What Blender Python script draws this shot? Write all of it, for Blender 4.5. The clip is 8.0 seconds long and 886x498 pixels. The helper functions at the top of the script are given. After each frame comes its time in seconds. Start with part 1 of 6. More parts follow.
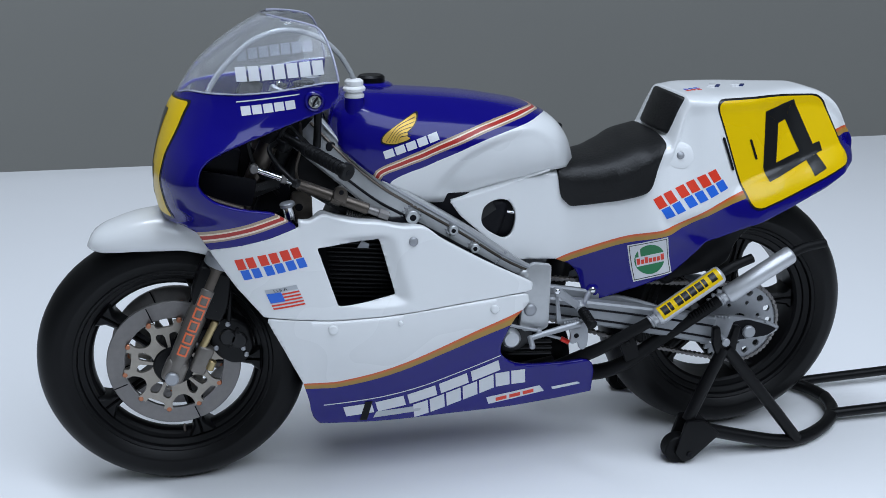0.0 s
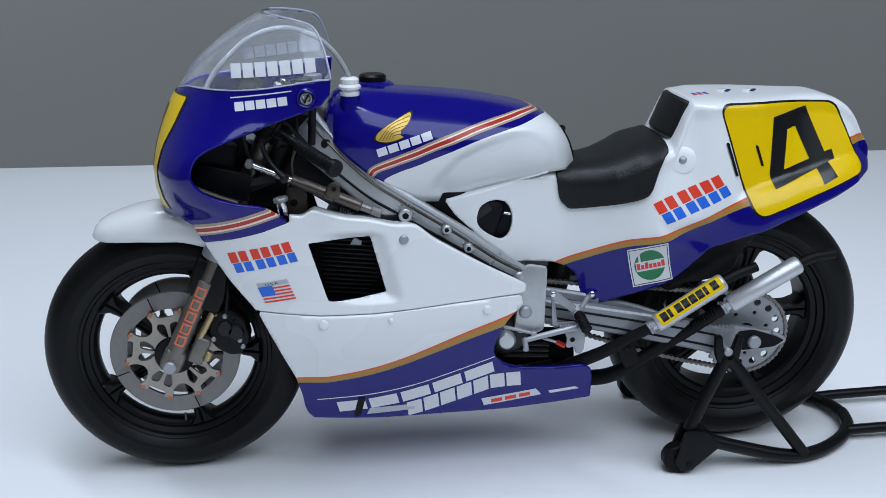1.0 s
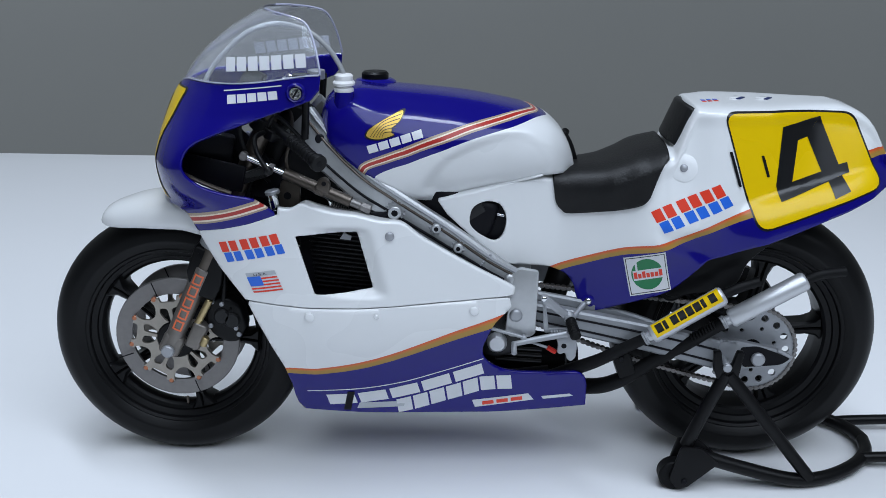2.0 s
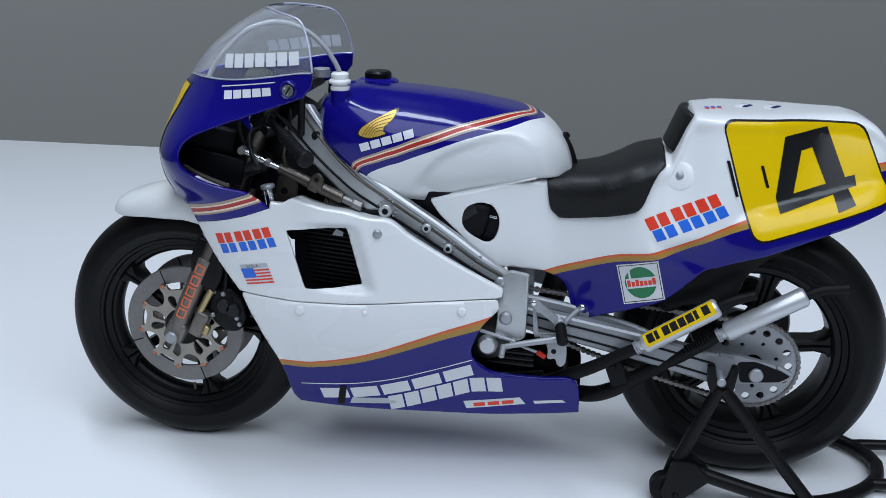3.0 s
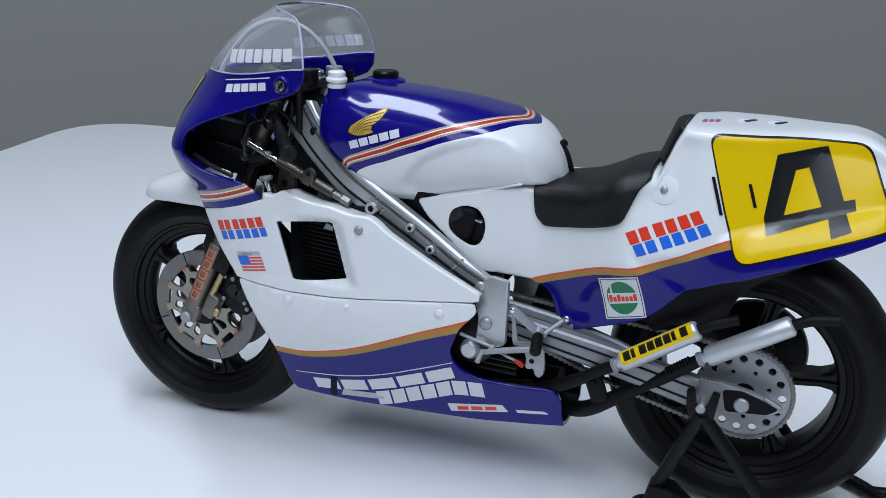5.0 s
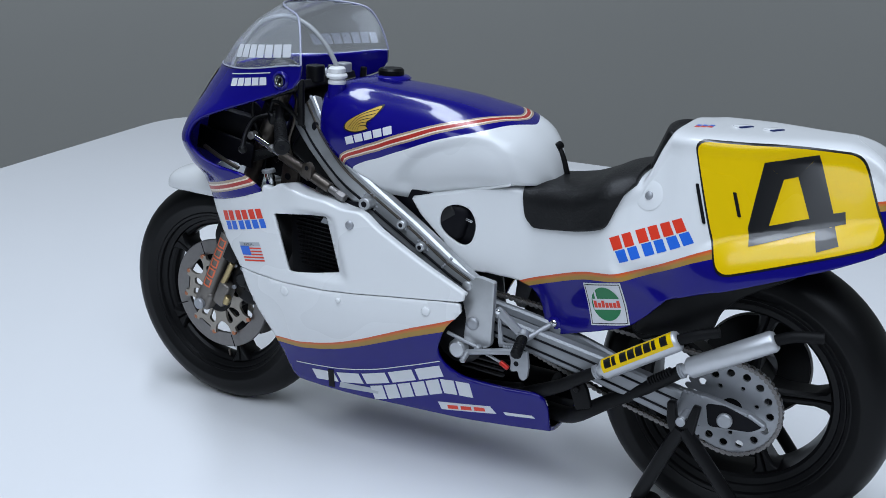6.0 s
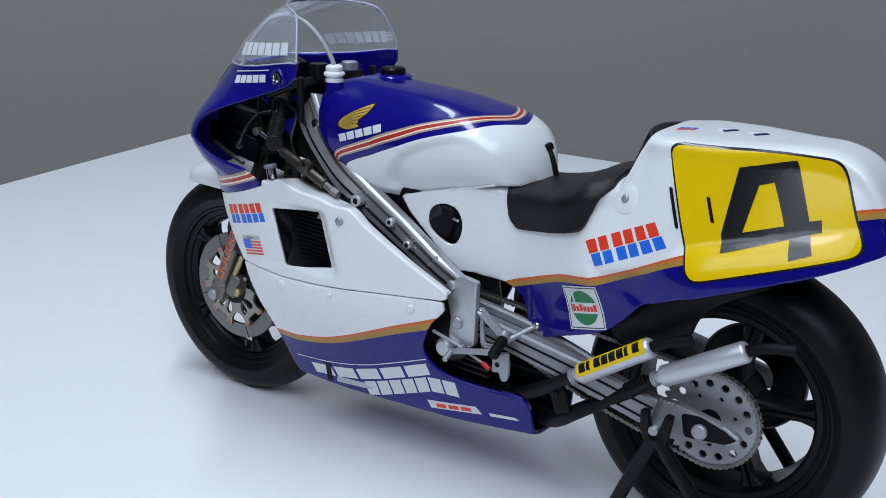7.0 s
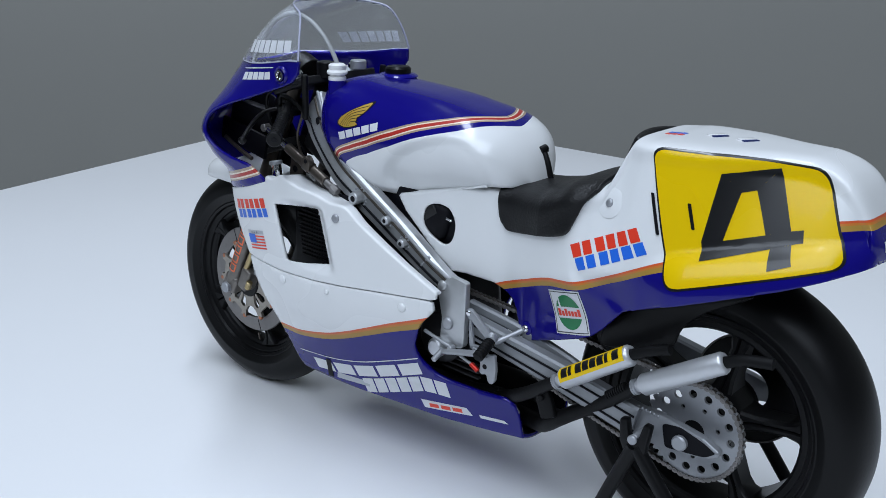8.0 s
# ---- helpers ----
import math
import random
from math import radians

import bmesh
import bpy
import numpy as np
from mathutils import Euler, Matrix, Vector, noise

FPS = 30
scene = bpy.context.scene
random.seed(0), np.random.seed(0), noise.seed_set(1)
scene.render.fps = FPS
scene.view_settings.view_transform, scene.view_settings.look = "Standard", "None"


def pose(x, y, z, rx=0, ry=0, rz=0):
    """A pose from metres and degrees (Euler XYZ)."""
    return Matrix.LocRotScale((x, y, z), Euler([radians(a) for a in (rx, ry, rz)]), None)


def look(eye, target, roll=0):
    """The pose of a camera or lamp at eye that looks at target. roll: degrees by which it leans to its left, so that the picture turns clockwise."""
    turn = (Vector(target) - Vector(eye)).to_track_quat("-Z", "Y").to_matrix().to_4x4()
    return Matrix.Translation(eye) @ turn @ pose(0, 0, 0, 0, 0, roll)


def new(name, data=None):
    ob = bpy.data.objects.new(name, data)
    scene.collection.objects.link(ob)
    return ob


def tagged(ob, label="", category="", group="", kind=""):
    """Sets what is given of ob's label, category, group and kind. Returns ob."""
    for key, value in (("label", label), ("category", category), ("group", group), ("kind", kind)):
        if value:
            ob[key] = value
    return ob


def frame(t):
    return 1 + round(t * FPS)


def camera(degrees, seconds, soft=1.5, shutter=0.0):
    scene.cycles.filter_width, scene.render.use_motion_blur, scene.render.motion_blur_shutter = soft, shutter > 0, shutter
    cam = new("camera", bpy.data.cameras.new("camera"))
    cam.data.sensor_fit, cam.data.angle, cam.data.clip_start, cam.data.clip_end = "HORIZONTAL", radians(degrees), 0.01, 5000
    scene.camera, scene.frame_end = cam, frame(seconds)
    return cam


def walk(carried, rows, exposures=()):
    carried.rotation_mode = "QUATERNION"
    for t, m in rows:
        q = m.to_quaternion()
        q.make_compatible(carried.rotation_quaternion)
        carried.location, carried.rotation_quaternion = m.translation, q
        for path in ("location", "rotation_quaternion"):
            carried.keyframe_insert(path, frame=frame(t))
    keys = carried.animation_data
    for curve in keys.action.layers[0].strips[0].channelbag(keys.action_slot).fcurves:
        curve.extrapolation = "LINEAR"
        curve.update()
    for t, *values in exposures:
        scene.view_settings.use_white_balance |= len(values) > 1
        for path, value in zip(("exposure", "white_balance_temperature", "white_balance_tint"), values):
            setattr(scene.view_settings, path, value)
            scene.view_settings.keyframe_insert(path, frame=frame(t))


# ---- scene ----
cam = camera(45.74, 8.0, 0.8)
ROWS = [
    (0.0, -0.03962, -0.19483, 0.10857, 72.166, 0.101, -10.364),
    (0.5, -0.03182, -0.19689, 0.10774, 72.442, 0.092, -8.037),
    (1.0, -0.02291, -0.19808, 0.10741, 72.533, -0.015, -5.448),
    (1.5, -0.01107, -0.19903, 0.10724, 72.566, -0.318, -1.978),
    (3.0, 0.02522, -0.19775, 0.10693, 72.698, -0.797, 8.473),
    (3.5, 0.03478, -0.19640, 0.10709, 72.656, -0.940, 11.266),
    (4.0, 0.04408, -0.19438, 0.10756, 72.535, -0.920, 13.947),
    (4.5, 0.05440, -0.19172, 0.10733, 72.615, -1.030, 16.997),
    (6.0, 0.08927, -0.17789, 0.10748, 72.598, -1.374, 27.729),
    (6.5, 0.09982, -0.17206, 0.10787, 72.462, -1.337, 31.104),
    (7.0, 0.11149, -0.16528, 0.10736, 72.624, -1.004, 34.662),
    (7.5, 0.11814, -0.16047, 0.10733, 72.641, -1.086, 37.002),
    (8.0, 0.12567, -0.15444, 0.10761, 72.547, -1.177, 39.775),
]
walk(cam, [(t, pose(x, y, z, rx, ry, rz)) for t, x, y, z, rx, ry, rz in ROWS])

# ---- light ----
world = bpy.data.worlds.new("studio")
scene.world = world
world.use_nodes = True
world.node_tree.nodes["Background"].inputs[0].default_value = (0.76, 0.90, 1.0, 1)
world.node_tree.nodes["Background"].inputs[1].default_value = 0.075


def softbox(name, at, aim, sx, sy, watts, colour):
    lamp = bpy.data.lights.new(name, "AREA")
    lamp.shape, lamp.size, lamp.size_y, lamp.energy, lamp.color = "RECTANGLE", sx, sy, watts, colour
    ob = new(name, lamp)
    ob.matrix_world = look(at, aim)
    return ob


softbox("overhead_softbox", (-0.10, 0.02, 0.66), (-0.05, 0.06, 0.0), 0.50, 0.08, 2.4, (0.79, 0.895, 1.05))
softbox("side_softbox", (0.20, -0.46, 0.68), (0.05, -0.03, 0.0), 0.86, 0.56, 5.8, (0.79, 0.895, 1.05))

# ---- materials ----
def material(name, colour, rough=0.4, metal=0.0, coat=0.0, grain=0.0, grain_size=400.0, bump=0.0, bump_size=900.0, sheen=0.5):
    """A procedural surface: colour and roughness vary at two scales, with a fine relief."""
    m = bpy.data.materials.new(name)
    m.use_nodes = True
    nt = m.node_tree
    b = nt.nodes["Principled BSDF"]
    b.inputs["Metallic"].default_value = metal
    b.inputs["Coat Weight"].default_value = coat
    b.inputs["Coat Roughness"].default_value = 0.04
    b.inputs["Specular IOR Level"].default_value = sheen
    co = nt.nodes.new("ShaderNodeTexCoord")
    fine = nt.nodes.new("ShaderNodeTexNoise")
    fine.inputs["Scale"].default_value, fine.inputs["Detail"].default_value = grain_size, 6
    broad = nt.nodes.new("ShaderNodeTexNoise")
    broad.inputs["Scale"].default_value, broad.inputs["Detail"].default_value = grain_size / 9, 3
    both = nt.nodes.new("ShaderNodeMath")
    both.operation = "ADD"
    for n in (fine, broad):
        nt.links.new(co.outputs["Object"], n.inputs["Vector"])
    nt.links.new(fine.outputs["Fac"], both.inputs[0])
    nt.links.new(broad.outputs["Fac"], both.inputs[1])
    ramp = nt.nodes.new("ShaderNodeMapRange")
    ramp.inputs["From Min"].default_value, ramp.inputs["From Max"].default_value = 0.6, 1.4
    nt.links.new(both.outputs[0], ramp.inputs["Value"])
    mix = nt.nodes.new("ShaderNodeMix")
    mix.data_type = "RGBA"
    mix.inputs["A"].default_value = (*[c * (1 - grain) for c in colour], 1)
    mix.inputs["B"].default_value = (*[min(1, c * (1 + grain)) for c in colour], 1)
    nt.links.new(ramp.outputs["Result"], mix.inputs["Factor"])
    nt.links.new(mix.outputs["Result"], b.inputs["Base Color"])
    rr = nt.nodes.new("ShaderNodeMapRange")
    rr.inputs["To Min"].default_value, rr.inputs["To Max"].default_value = rough * 0.85, min(1, rough * 1.15)
    nt.links.new(broad.outputs["Fac"], rr.inputs["Value"])
    nt.links.new(rr.outputs["Result"], b.inputs["Roughness"])
    if bump:
        relief = nt.nodes.new("ShaderNodeTexNoise")
        relief.inputs["Scale"].default_value, relief.inputs["Detail"].default_value = bump_size, 4
        nt.links.new(co.outputs["Object"], relief.inputs["Vector"])
        bp = nt.nodes.new("ShaderNodeBump")
        bp.inputs["Strength"].default_value, bp.inputs["Distance"].default_value = bump, 0.0002
        nt.links.new(relief.outputs["Fac"], bp.inputs["Height"])
        nt.links.new(bp.outputs["Normal"], b.inputs["Normal"])
    return m


WHITE = material("white_lacquer", (0.72, 0.73, 0.735), 0.28, coat=0.45, grain=0.015, grain_size=150, bump=0.02, bump_size=700)
BLUE = material("blue_lacquer", (0.005, 0.003, 0.16), 0.20, coat=0.5, grain=0.06, grain_size=200, bump=0.02, bump_size=700, sheen=0.12)
RED = material("red_stripe", (0.40, 0.03, 0.022), 0.3, sheen=0.3, coat=0.2, grain=0.05)
ORANGE = material("orange_red_stripe", (0.58, 0.09, 0.025), 0.3, sheen=0.3, coat=0.2, grain=0.05)
AMBER = material("amber_stripe", (0.50, 0.17, 0.03), 0.32, sheen=0.3, coat=0.2, grain=0.05)
CREAM = material("cream_stripe", (0.77, 0.65, 0.52), 0.3, coat=0.5, grain=0.03)
GOLD = material("gold_stripe", (0.36, 0.21, 0.04), 0.35, coat=0.15, grain=0.08, sheen=0.3)
TAN = material("tan_stripe", (0.34, 0.25, 0.17), 0.35, coat=0.4, grain=0.06)
YELLOW = material("yellow_panel", (0.74, 0.49, 0.0), 0.28, coat=0.18, grain=0.02, grain_size=200, sheen=0.25)
INK = material("black_print", (0.004, 0.004, 0.005), 0.3, coat=0.2, grain=0.2)
PRINT = material("white_print", (0.62, 0.63, 0.66), 0.35, coat=0.3, grain=0.02)
LRED = material("red_print", (0.70, 0.045, 0.02), 0.3, sheen=0.3, coat=0.2, grain=0.03)
LBLUE = material("bright_blue_print", (0.02, 0.13, 0.62), 0.3, sheen=0.3, coat=0.2, grain=0.03)
GREEN = material("green_print", (0.01, 0.17, 0.06), 0.3, sheen=0.3, coat=0.2, grain=0.03)
GILT = material("gilt_print", (0.62, 0.40, 0.07), 0.35, metal=0.4, grain=0.1)
GREYPRINT = material("grey_print", (0.42, 0.44, 0.47), 0.35, grain=0.04)
# Near-black: paints in the shade of slots, holes and panel insides.
SHADE = material("inside_shade_black", (0.003, 0.003, 0.005), 0.5, grain=0.2, sheen=0.15)
RUBBER = material("tyre_rubber", (0.003, 0.003, 0.0034), 0.42, grain=0.15, grain_size=600, bump=0.08, bump_size=1800, sheen=0.2)
BLACK = material("satin_black", (0.004, 0.004, 0.0045), 0.36, grain=0.15, grain_size=500, bump=0.05, bump_size=1500, sheen=0.18)
MATT = material("matt_black", (0.0045, 0.0045, 0.005), 0.55, grain=0.2, grain_size=500, bump=0.15, bump_size=1600, sheen=0.15)
LEATHER = material("grained_black_vinyl", (0.006, 0.006, 0.0065), 0.42, grain=0.15, grain_size=500, bump=0.45, bump_size=2300, sheen=0.3)
FRAME = material("grey_aluminium_paint", (0.46, 0.47, 0.48), 0.36, metal=0.65, grain=0.08, grain_size=700, bump=0.06, bump_size=2500)
ARM = material("dull_swingarm_alloy", (0.25, 0.26, 0.275), 0.5, metal=0.45, grain=0.08, grain_size=700, bump=0.05, bump_size=2200)
ALU = material("bright_aluminium", (0.34, 0.35, 0.37), 0.46, metal=0.55, grain=0.06, grain_size=700, bump=0.05, bump_size=2200)
SILVER = material("silver_paint", (0.53, 0.54, 0.56), 0.38, metal=0.55, grain=0.05, grain_size=800, bump=0.04, bump_size=2500)
CHROME = material("chrome", (0.75, 0.76, 0.78), 0.12, metal=1.0, grain=0.04)
STEEL = material("brushed_disc_steel", (0.20, 0.19, 0.185), 0.40, metal=0.7, grain=0.12, grain_size=900, bump=0.08, bump_size=2500)
GUN = material("gunmetal", (0.10, 0.085, 0.072), 0.36, metal=0.8, grain=0.15, grain_size=700)
CARRIER = material("warm_grey_alloy", (0.34, 0.31, 0.27), 0.38, metal=0.75, grain=0.12, grain_size=700)
LEG = material("warm_grey_fork_cast", (0.17, 0.155, 0.14), 0.4, metal=0.6, grain=0.15, grain_size=700, bump=0.08, bump_size=1500)
COPPER = material("copper_button", (0.45, 0.18, 0.10), 0.35, metal=0.8, grain=0.1)
BRASS = material("brass_rod", (0.42, 0.33, 0.17), 0.32, metal=0.8, grain=0.1)
ENGINE = material("dark_engine_cast", (0.009, 0.009, 0.01), 0.5, metal=0.3, grain=0.3, grain_size=500, bump=0.2, bump_size=900)
CAPWHITE = material("white_nylon", (0.72, 0.72, 0.72), 0.4, grain=0.03)
HOSE = material("milky_hose", (0.33, 0.34, 0.35), 0.3, grain=0.03)
TABLE = material("white_table_top", (0.79, 0.795, 0.805), 0.42, grain=0.012, grain_size=25, bump=0.01, bump_size=300, sheen=0.35)
BACKING = material("grey_backdrop", (0.40, 0.397, 0.375), 0.8, grain=0.03, grain_size=6, bump=0.02, bump_size=200, sheen=0.1)


def clear_plastic():
    m = bpy.data.materials.new("clear_screen_plastic")
    m.use_nodes = True
    b = m.node_tree.nodes["Principled BSDF"]
    b.inputs["Base Color"].default_value = (0.93, 0.95, 0.98, 1)
    b.inputs["Roughness"].default_value = 0.03
    b.inputs["Transmission Weight"].default_value = 0.95
    b.inputs["IOR"].default_value = 1.34
    return m


CLEAR = clear_plastic()
SCREEN_EDGE = material("pale_screen_edge", (0.42, 0.43, 0.55), 0.2, coat=0.5, grain=0.03)

# ---- shape helpers (bike lengths in millimetres; x to the tail, y to the right side, z up) ----
from mathutils.bvhtree import BVHTree

MM = 0.001


def curve(*pts):
    """A smooth function through a few (x, value) points, held level past its ends."""
    xs, ys = [p[0] for p in pts], [p[1] for p in pts]
    n = len(xs)
    sl = [(ys[i + 1] - ys[i]) / (xs[i + 1] - xs[i]) for i in range(n - 1)]
    tg = [sl[0]] + [0.0 if sl[i - 1] * sl[i] <= 0 else 2 * sl[i - 1] * sl[i] / (sl[i - 1] + sl[i]) for i in range(1, n - 1)] + [sl[-1]]

    def at(x):
        if x <= xs[0]:
            return ys[0]
        if x >= xs[-1]:
            return ys[-1]
        i = max(k for k in range(n - 1) if xs[k] <= x)
        h = xs[i + 1] - xs[i]
        t = (x - xs[i]) / h
        return ((2 * t ** 3 - 3 * t * t + 1) * ys[i] + (t ** 3 - 2 * t * t + t) * h * tg[i]
                + (3 * t * t - 2 * t ** 3) * ys[i + 1] + (t ** 3 - t * t) * h * tg[i + 1])
    return at


def smooth(a, b, x):
    t = min(1.0, max(0.0, (x - a) / (b - a)))
    return t * t * (3 - 2 * t)


def spline(pts, steps=8, closed=False):
    """Points along a smooth line through pts (any dimension)."""
    p = [np.array(q, float) for q in pts]
    n, out = len(p), []
    for i in range(n if closed else n - 1):
        a, b, c, d = (p[(i - 1) % n], p[i], p[(i + 1) % n], p[(i + 2) % n]) if closed else (p[max(i - 1, 0)], p[i], p[i + 1], p[min(i + 2, n - 1)])
        for k in range(steps):
            t = k / steps
            out.append(0.5 * (2 * b + (c - a) * t + (2 * a - 5 * b + 4 * c - d) * t * t + (3 * b - a - 3 * c + d) * t ** 3))
    if not closed:
        out.append(p[-1])
    return out


def rounded(poly, r, steps=5):
    """A flat polygon with its corners rounded by r."""
    out, n = [], len(poly)
    for i in range(n):
        a, b, c = (np.array(poly[(i + k) % n], float) for k in (-1, 0, 1))
        d1, d2 = np.linalg.norm(a - b), np.linalg.norm(c - b)
        q = min(r, d1 * 0.45, d2 * 0.45)
        s, e = b + (a - b) / d1 * q, b + (c - b) / d2 * q
        for k in range(steps + 1):
            t = k / steps
            out.append(tuple((1 - t) ** 2 * s + 2 * t * (1 - t) * b + t * t * e))
    return out


def inside(poly):
    """A function of (x, z): how far inside the polygon (minus: outside)."""
    p = np.array(poly, float)
    q = np.roll(p, -1, axis=0)
    e = q - p
    ee = (e ** 2).sum(1) + 1e-12

    def at(x, z):
        w = np.array((x, z)) - p
        t = np.clip((w * e).sum(1) / ee, 0, 1)
        dist = np.sqrt((((w - e * t[:, None]) ** 2).sum(1)).min())
        up = (p[:, 1] <= z) != (q[:, 1] <= z)
        cross = p[:, 0] + (z - p[:, 1]) / np.where(np.abs(e[:, 1]) < 1e-12, 1e-12, e[:, 1]) * e[:, 0]
        return dist if (up & (cross > x)).sum() % 2 else -dist
    return at


def sheet(place, us, vs):
    """A grid of quads through place(u, v)."""
    bm = bmesh.new()
    rows = [[bm.verts.new(place(u, v)) for v in vs] for u in us]
    for a, b in zip(rows, rows[1:]):
        for i in range(len(vs) - 1):
            try:
                bm.faces.new((a[i], b[i], b[i + 1], a[i + 1]))
            except ValueError:
                pass
    return bm


def cut(bm, fn, low=None, high=None):
    """Cuts the mesh along fn(x, y, z) = 0. low / high: 'drop', or a material number, for the faces below / above nought."""
    val = {}
    for v in bm.verts:
        f = fn(*v.co)
        val[v] = f if abs(f) > 1e-5 else 1e-5
    fresh = []
    for e in [e for e in bm.edges if val[e.verts[0]] * val[e.verts[1]] < 0]:
        a, b = e.verts
        lo, hi, fa = 0.0, 1.0, val[a]
        for _ in range(9):
            mid = (lo + hi) / 2
            if fn(*a.co.lerp(b.co, mid)) * fa > 0:
                lo = mid
            else:
                hi = mid
        _, nv = bmesh.utils.edge_split(e, a, min(0.98, max(0.02, (lo + hi) / 2)))
        val[nv] = 0.0
        fresh.append(nv)
    if fresh:
        bmesh.ops.connect_verts(bm, verts=fresh)
    gone = []
    for f in bm.faces:
        want = high if sum(val.get(v, 0.0) for v in f.verts) > 0 else low
        if want == "drop":
            gone.append(f)
        elif want is not None:
            f.material_index = want
    if gone:
        bmesh.ops.delete(bm, geom=gone, context="FACES")
        bmesh.ops.dissolve_degenerate(bm, dist=0.05, edges=bm.edges[:])


def mirrored(bm):
    """Adds the right-hand half."""
    geo = bmesh.ops.duplicate(bm, geom=bm.verts[:] + bm.edges[:] + bm.faces[:])["geom"]
    for v in geo:
        if isinstance(v, bmesh.types.BMVert):
            v.co.y *= -1
    bmesh.ops.reverse_faces(bm, faces=[f for f in geo if isinstance(f, bmesh.types.BMFace)])
    bmesh.ops.remove_doubles(bm, verts=bm.verts[:], dist=0.002)


def add(*meshes):
    """Joins several meshes into the first."""
    first = meshes[0]
    for m in meshes[1:]:
        tmp = bpy.data.meshes.new("tmp")
        m.to_mesh(tmp)
        first.from_mesh(tmp)
        bpy.data.meshes.remove(tmp)
        m.free()
    return first


def part(name, bm, mats, parent, label="", sharp=38, thick=0.0, lined=False, unit=MM):
    """Links a bmesh as one mesh object under its thing or part."""
    for v in bm.verts:
        v.co *= unit
    me = bpy.data.meshes.new(name)
    bm.normal_update()
    bm.to_mesh(me)
    bm.free()
    for m in mats if isinstance(mats, (list, tuple)) else [mats]:
        me.materials.append(m)
    me.shade_smooth()
    me.set_sharp_from_angle(angle=radians(sharp))
    ob = new(name, me)
    ob.parent = parent
    if thick:
        s = ob.modifiers.new("thickness", "SOLIDIFY")
        s.thickness, s.offset = abs(thick) * unit, -1 if thick > 0 else 1
        # Lined: inner faces take the last, near-black material as painted-in shade.
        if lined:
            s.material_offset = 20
    if label:
        tagged(ob, label)
    return ob


def share(ob, parent, m):
    """One more object on the same mesh."""
    o = new(ob.name.split(".")[0], ob.data)
    o.parent = parent
    o.matrix_basis = m
    return o


def lathe(profile, centre=(0, 0, 0), seg=64, closed=False):
    """Turns a (radius, y) outline about the y axis."""
    bm = bmesh.new()
    rings = []
    for k in range(seg):
        a = 2 * math.pi * k / seg
        rings.append([bm.verts.new((centre[0] + r * math.cos(a), centre[1] + y, centre[2] + r * math.sin(a))) for r, y in profile])
    n = len(profile)
    for k in range(seg):
        a, b = rings[k], rings[(k + 1) % seg]
        for i in range(n if closed else n - 1):
            bm.faces.new((a[i], a[(i + 1) % n], b[(i + 1) % n], b[i]))
    bmesh.ops.remove_doubles(bm, verts=bm.verts[:], dist=1e-4)
    bmesh.ops.recalc_face_normals(bm, faces=bm.faces[:])
    return bm


def rod(a, b, r, r2=None, seg=20, chamfer=0.15):
    """A round bar from a to b with small chamfers."""
    a, b = Vector(a), Vector(b)
    r2 = r if r2 is None else r2
    n = (b - a).length
    c = min(chamfer, n * 0.3, r * 0.5, r2 * 0.5)
    bm = lathe([(0, 0), (r - c, 0), (r, c), (r2, n - c), (r2 - c, n), (0, n)], seg=seg)
    q = Vector((0, 1, 0)).rotation_difference(b - a)
    bmesh.ops.transform(bm, matrix=Matrix.Translation(a) @ q.to_matrix().to_4x4(), verts=bm.verts[:])
    return bm


def tube(pts, r, seg=14, steps=8, radii=None):
    """A round tube along a smooth line."""
    p = [Vector(q) for q in spline(pts, steps)] if steps > 1 else [Vector(q) for q in pts]
    bm = bmesh.new()
    up, rings = Vector((0, 1, 0.013)).normalized(), []
    for i, q in enumerate(p):
        d = (p[min(i + 1, len(p) - 1)] - p[max(i - 1, 0)]).normalized()
        up = (up - d * up.dot(d)).normalized()
        side = d.cross(up)
        rr = r if radii is None else radii(i / (len(p) - 1))
        rings.append([bm.verts.new(q + rr * (math.cos(2 * math.pi * k / seg) * up + math.sin(2 * math.pi * k / seg) * side)) for k in range(seg)])
    for a, b in zip(rings, rings[1:]):
        for k in range(seg):
            bm.faces.new((a[k], a[(k + 1) % seg], b[(k + 1) % seg], b[k]))
    bm.faces.new(rings[0][::-1])
    bm.faces.new(rings[-1])
    bmesh.ops.recalc_face_normals(bm, faces=bm.faces[:])
    return bm


def slab(poly, y0, y1, bevel=0.3, seg=2):
    """A flat plate: an (x, z) outline from y0 to y1, its edges softened."""
    bm = bmesh.new()
    f = bm.faces.new([bm.verts.new((x, y0, z)) for x, z in poly])
    out = bmesh.ops.extrude_face_region(bm, geom=[f])["geom"]
    for v in out:
        if isinstance(v, bmesh.types.BMVert):
            v.co.y = y1
    bmesh.ops.recalc_face_normals(bm, faces=bm.faces[:])
    if bevel:
        rim = [e for e in bm.edges if abs(e.verts[0].co.y - e.verts[1].co.y) < 1e-6]
        bmesh.ops.bevel(bm, geom=rim, offset=bevel, segments=seg, affect="EDGES", profile=0.5)
    return bm


def block(size, m, bevel=0.4, seg=2):
    """A box with softened edges at the pose m."""
    bm = bmesh.new()
    bmesh.ops.create_cube(bm, size=1, matrix=Matrix.Diagonal((*size, 1)))
    if bevel:
        bmesh.ops.bevel(bm, geom=bm.edges[:], offset=bevel, segments=seg, affect="EDGES", profile=0.5)
    bmesh.ops.transform(bm, matrix=m, verts=bm.verts[:])
    return bm


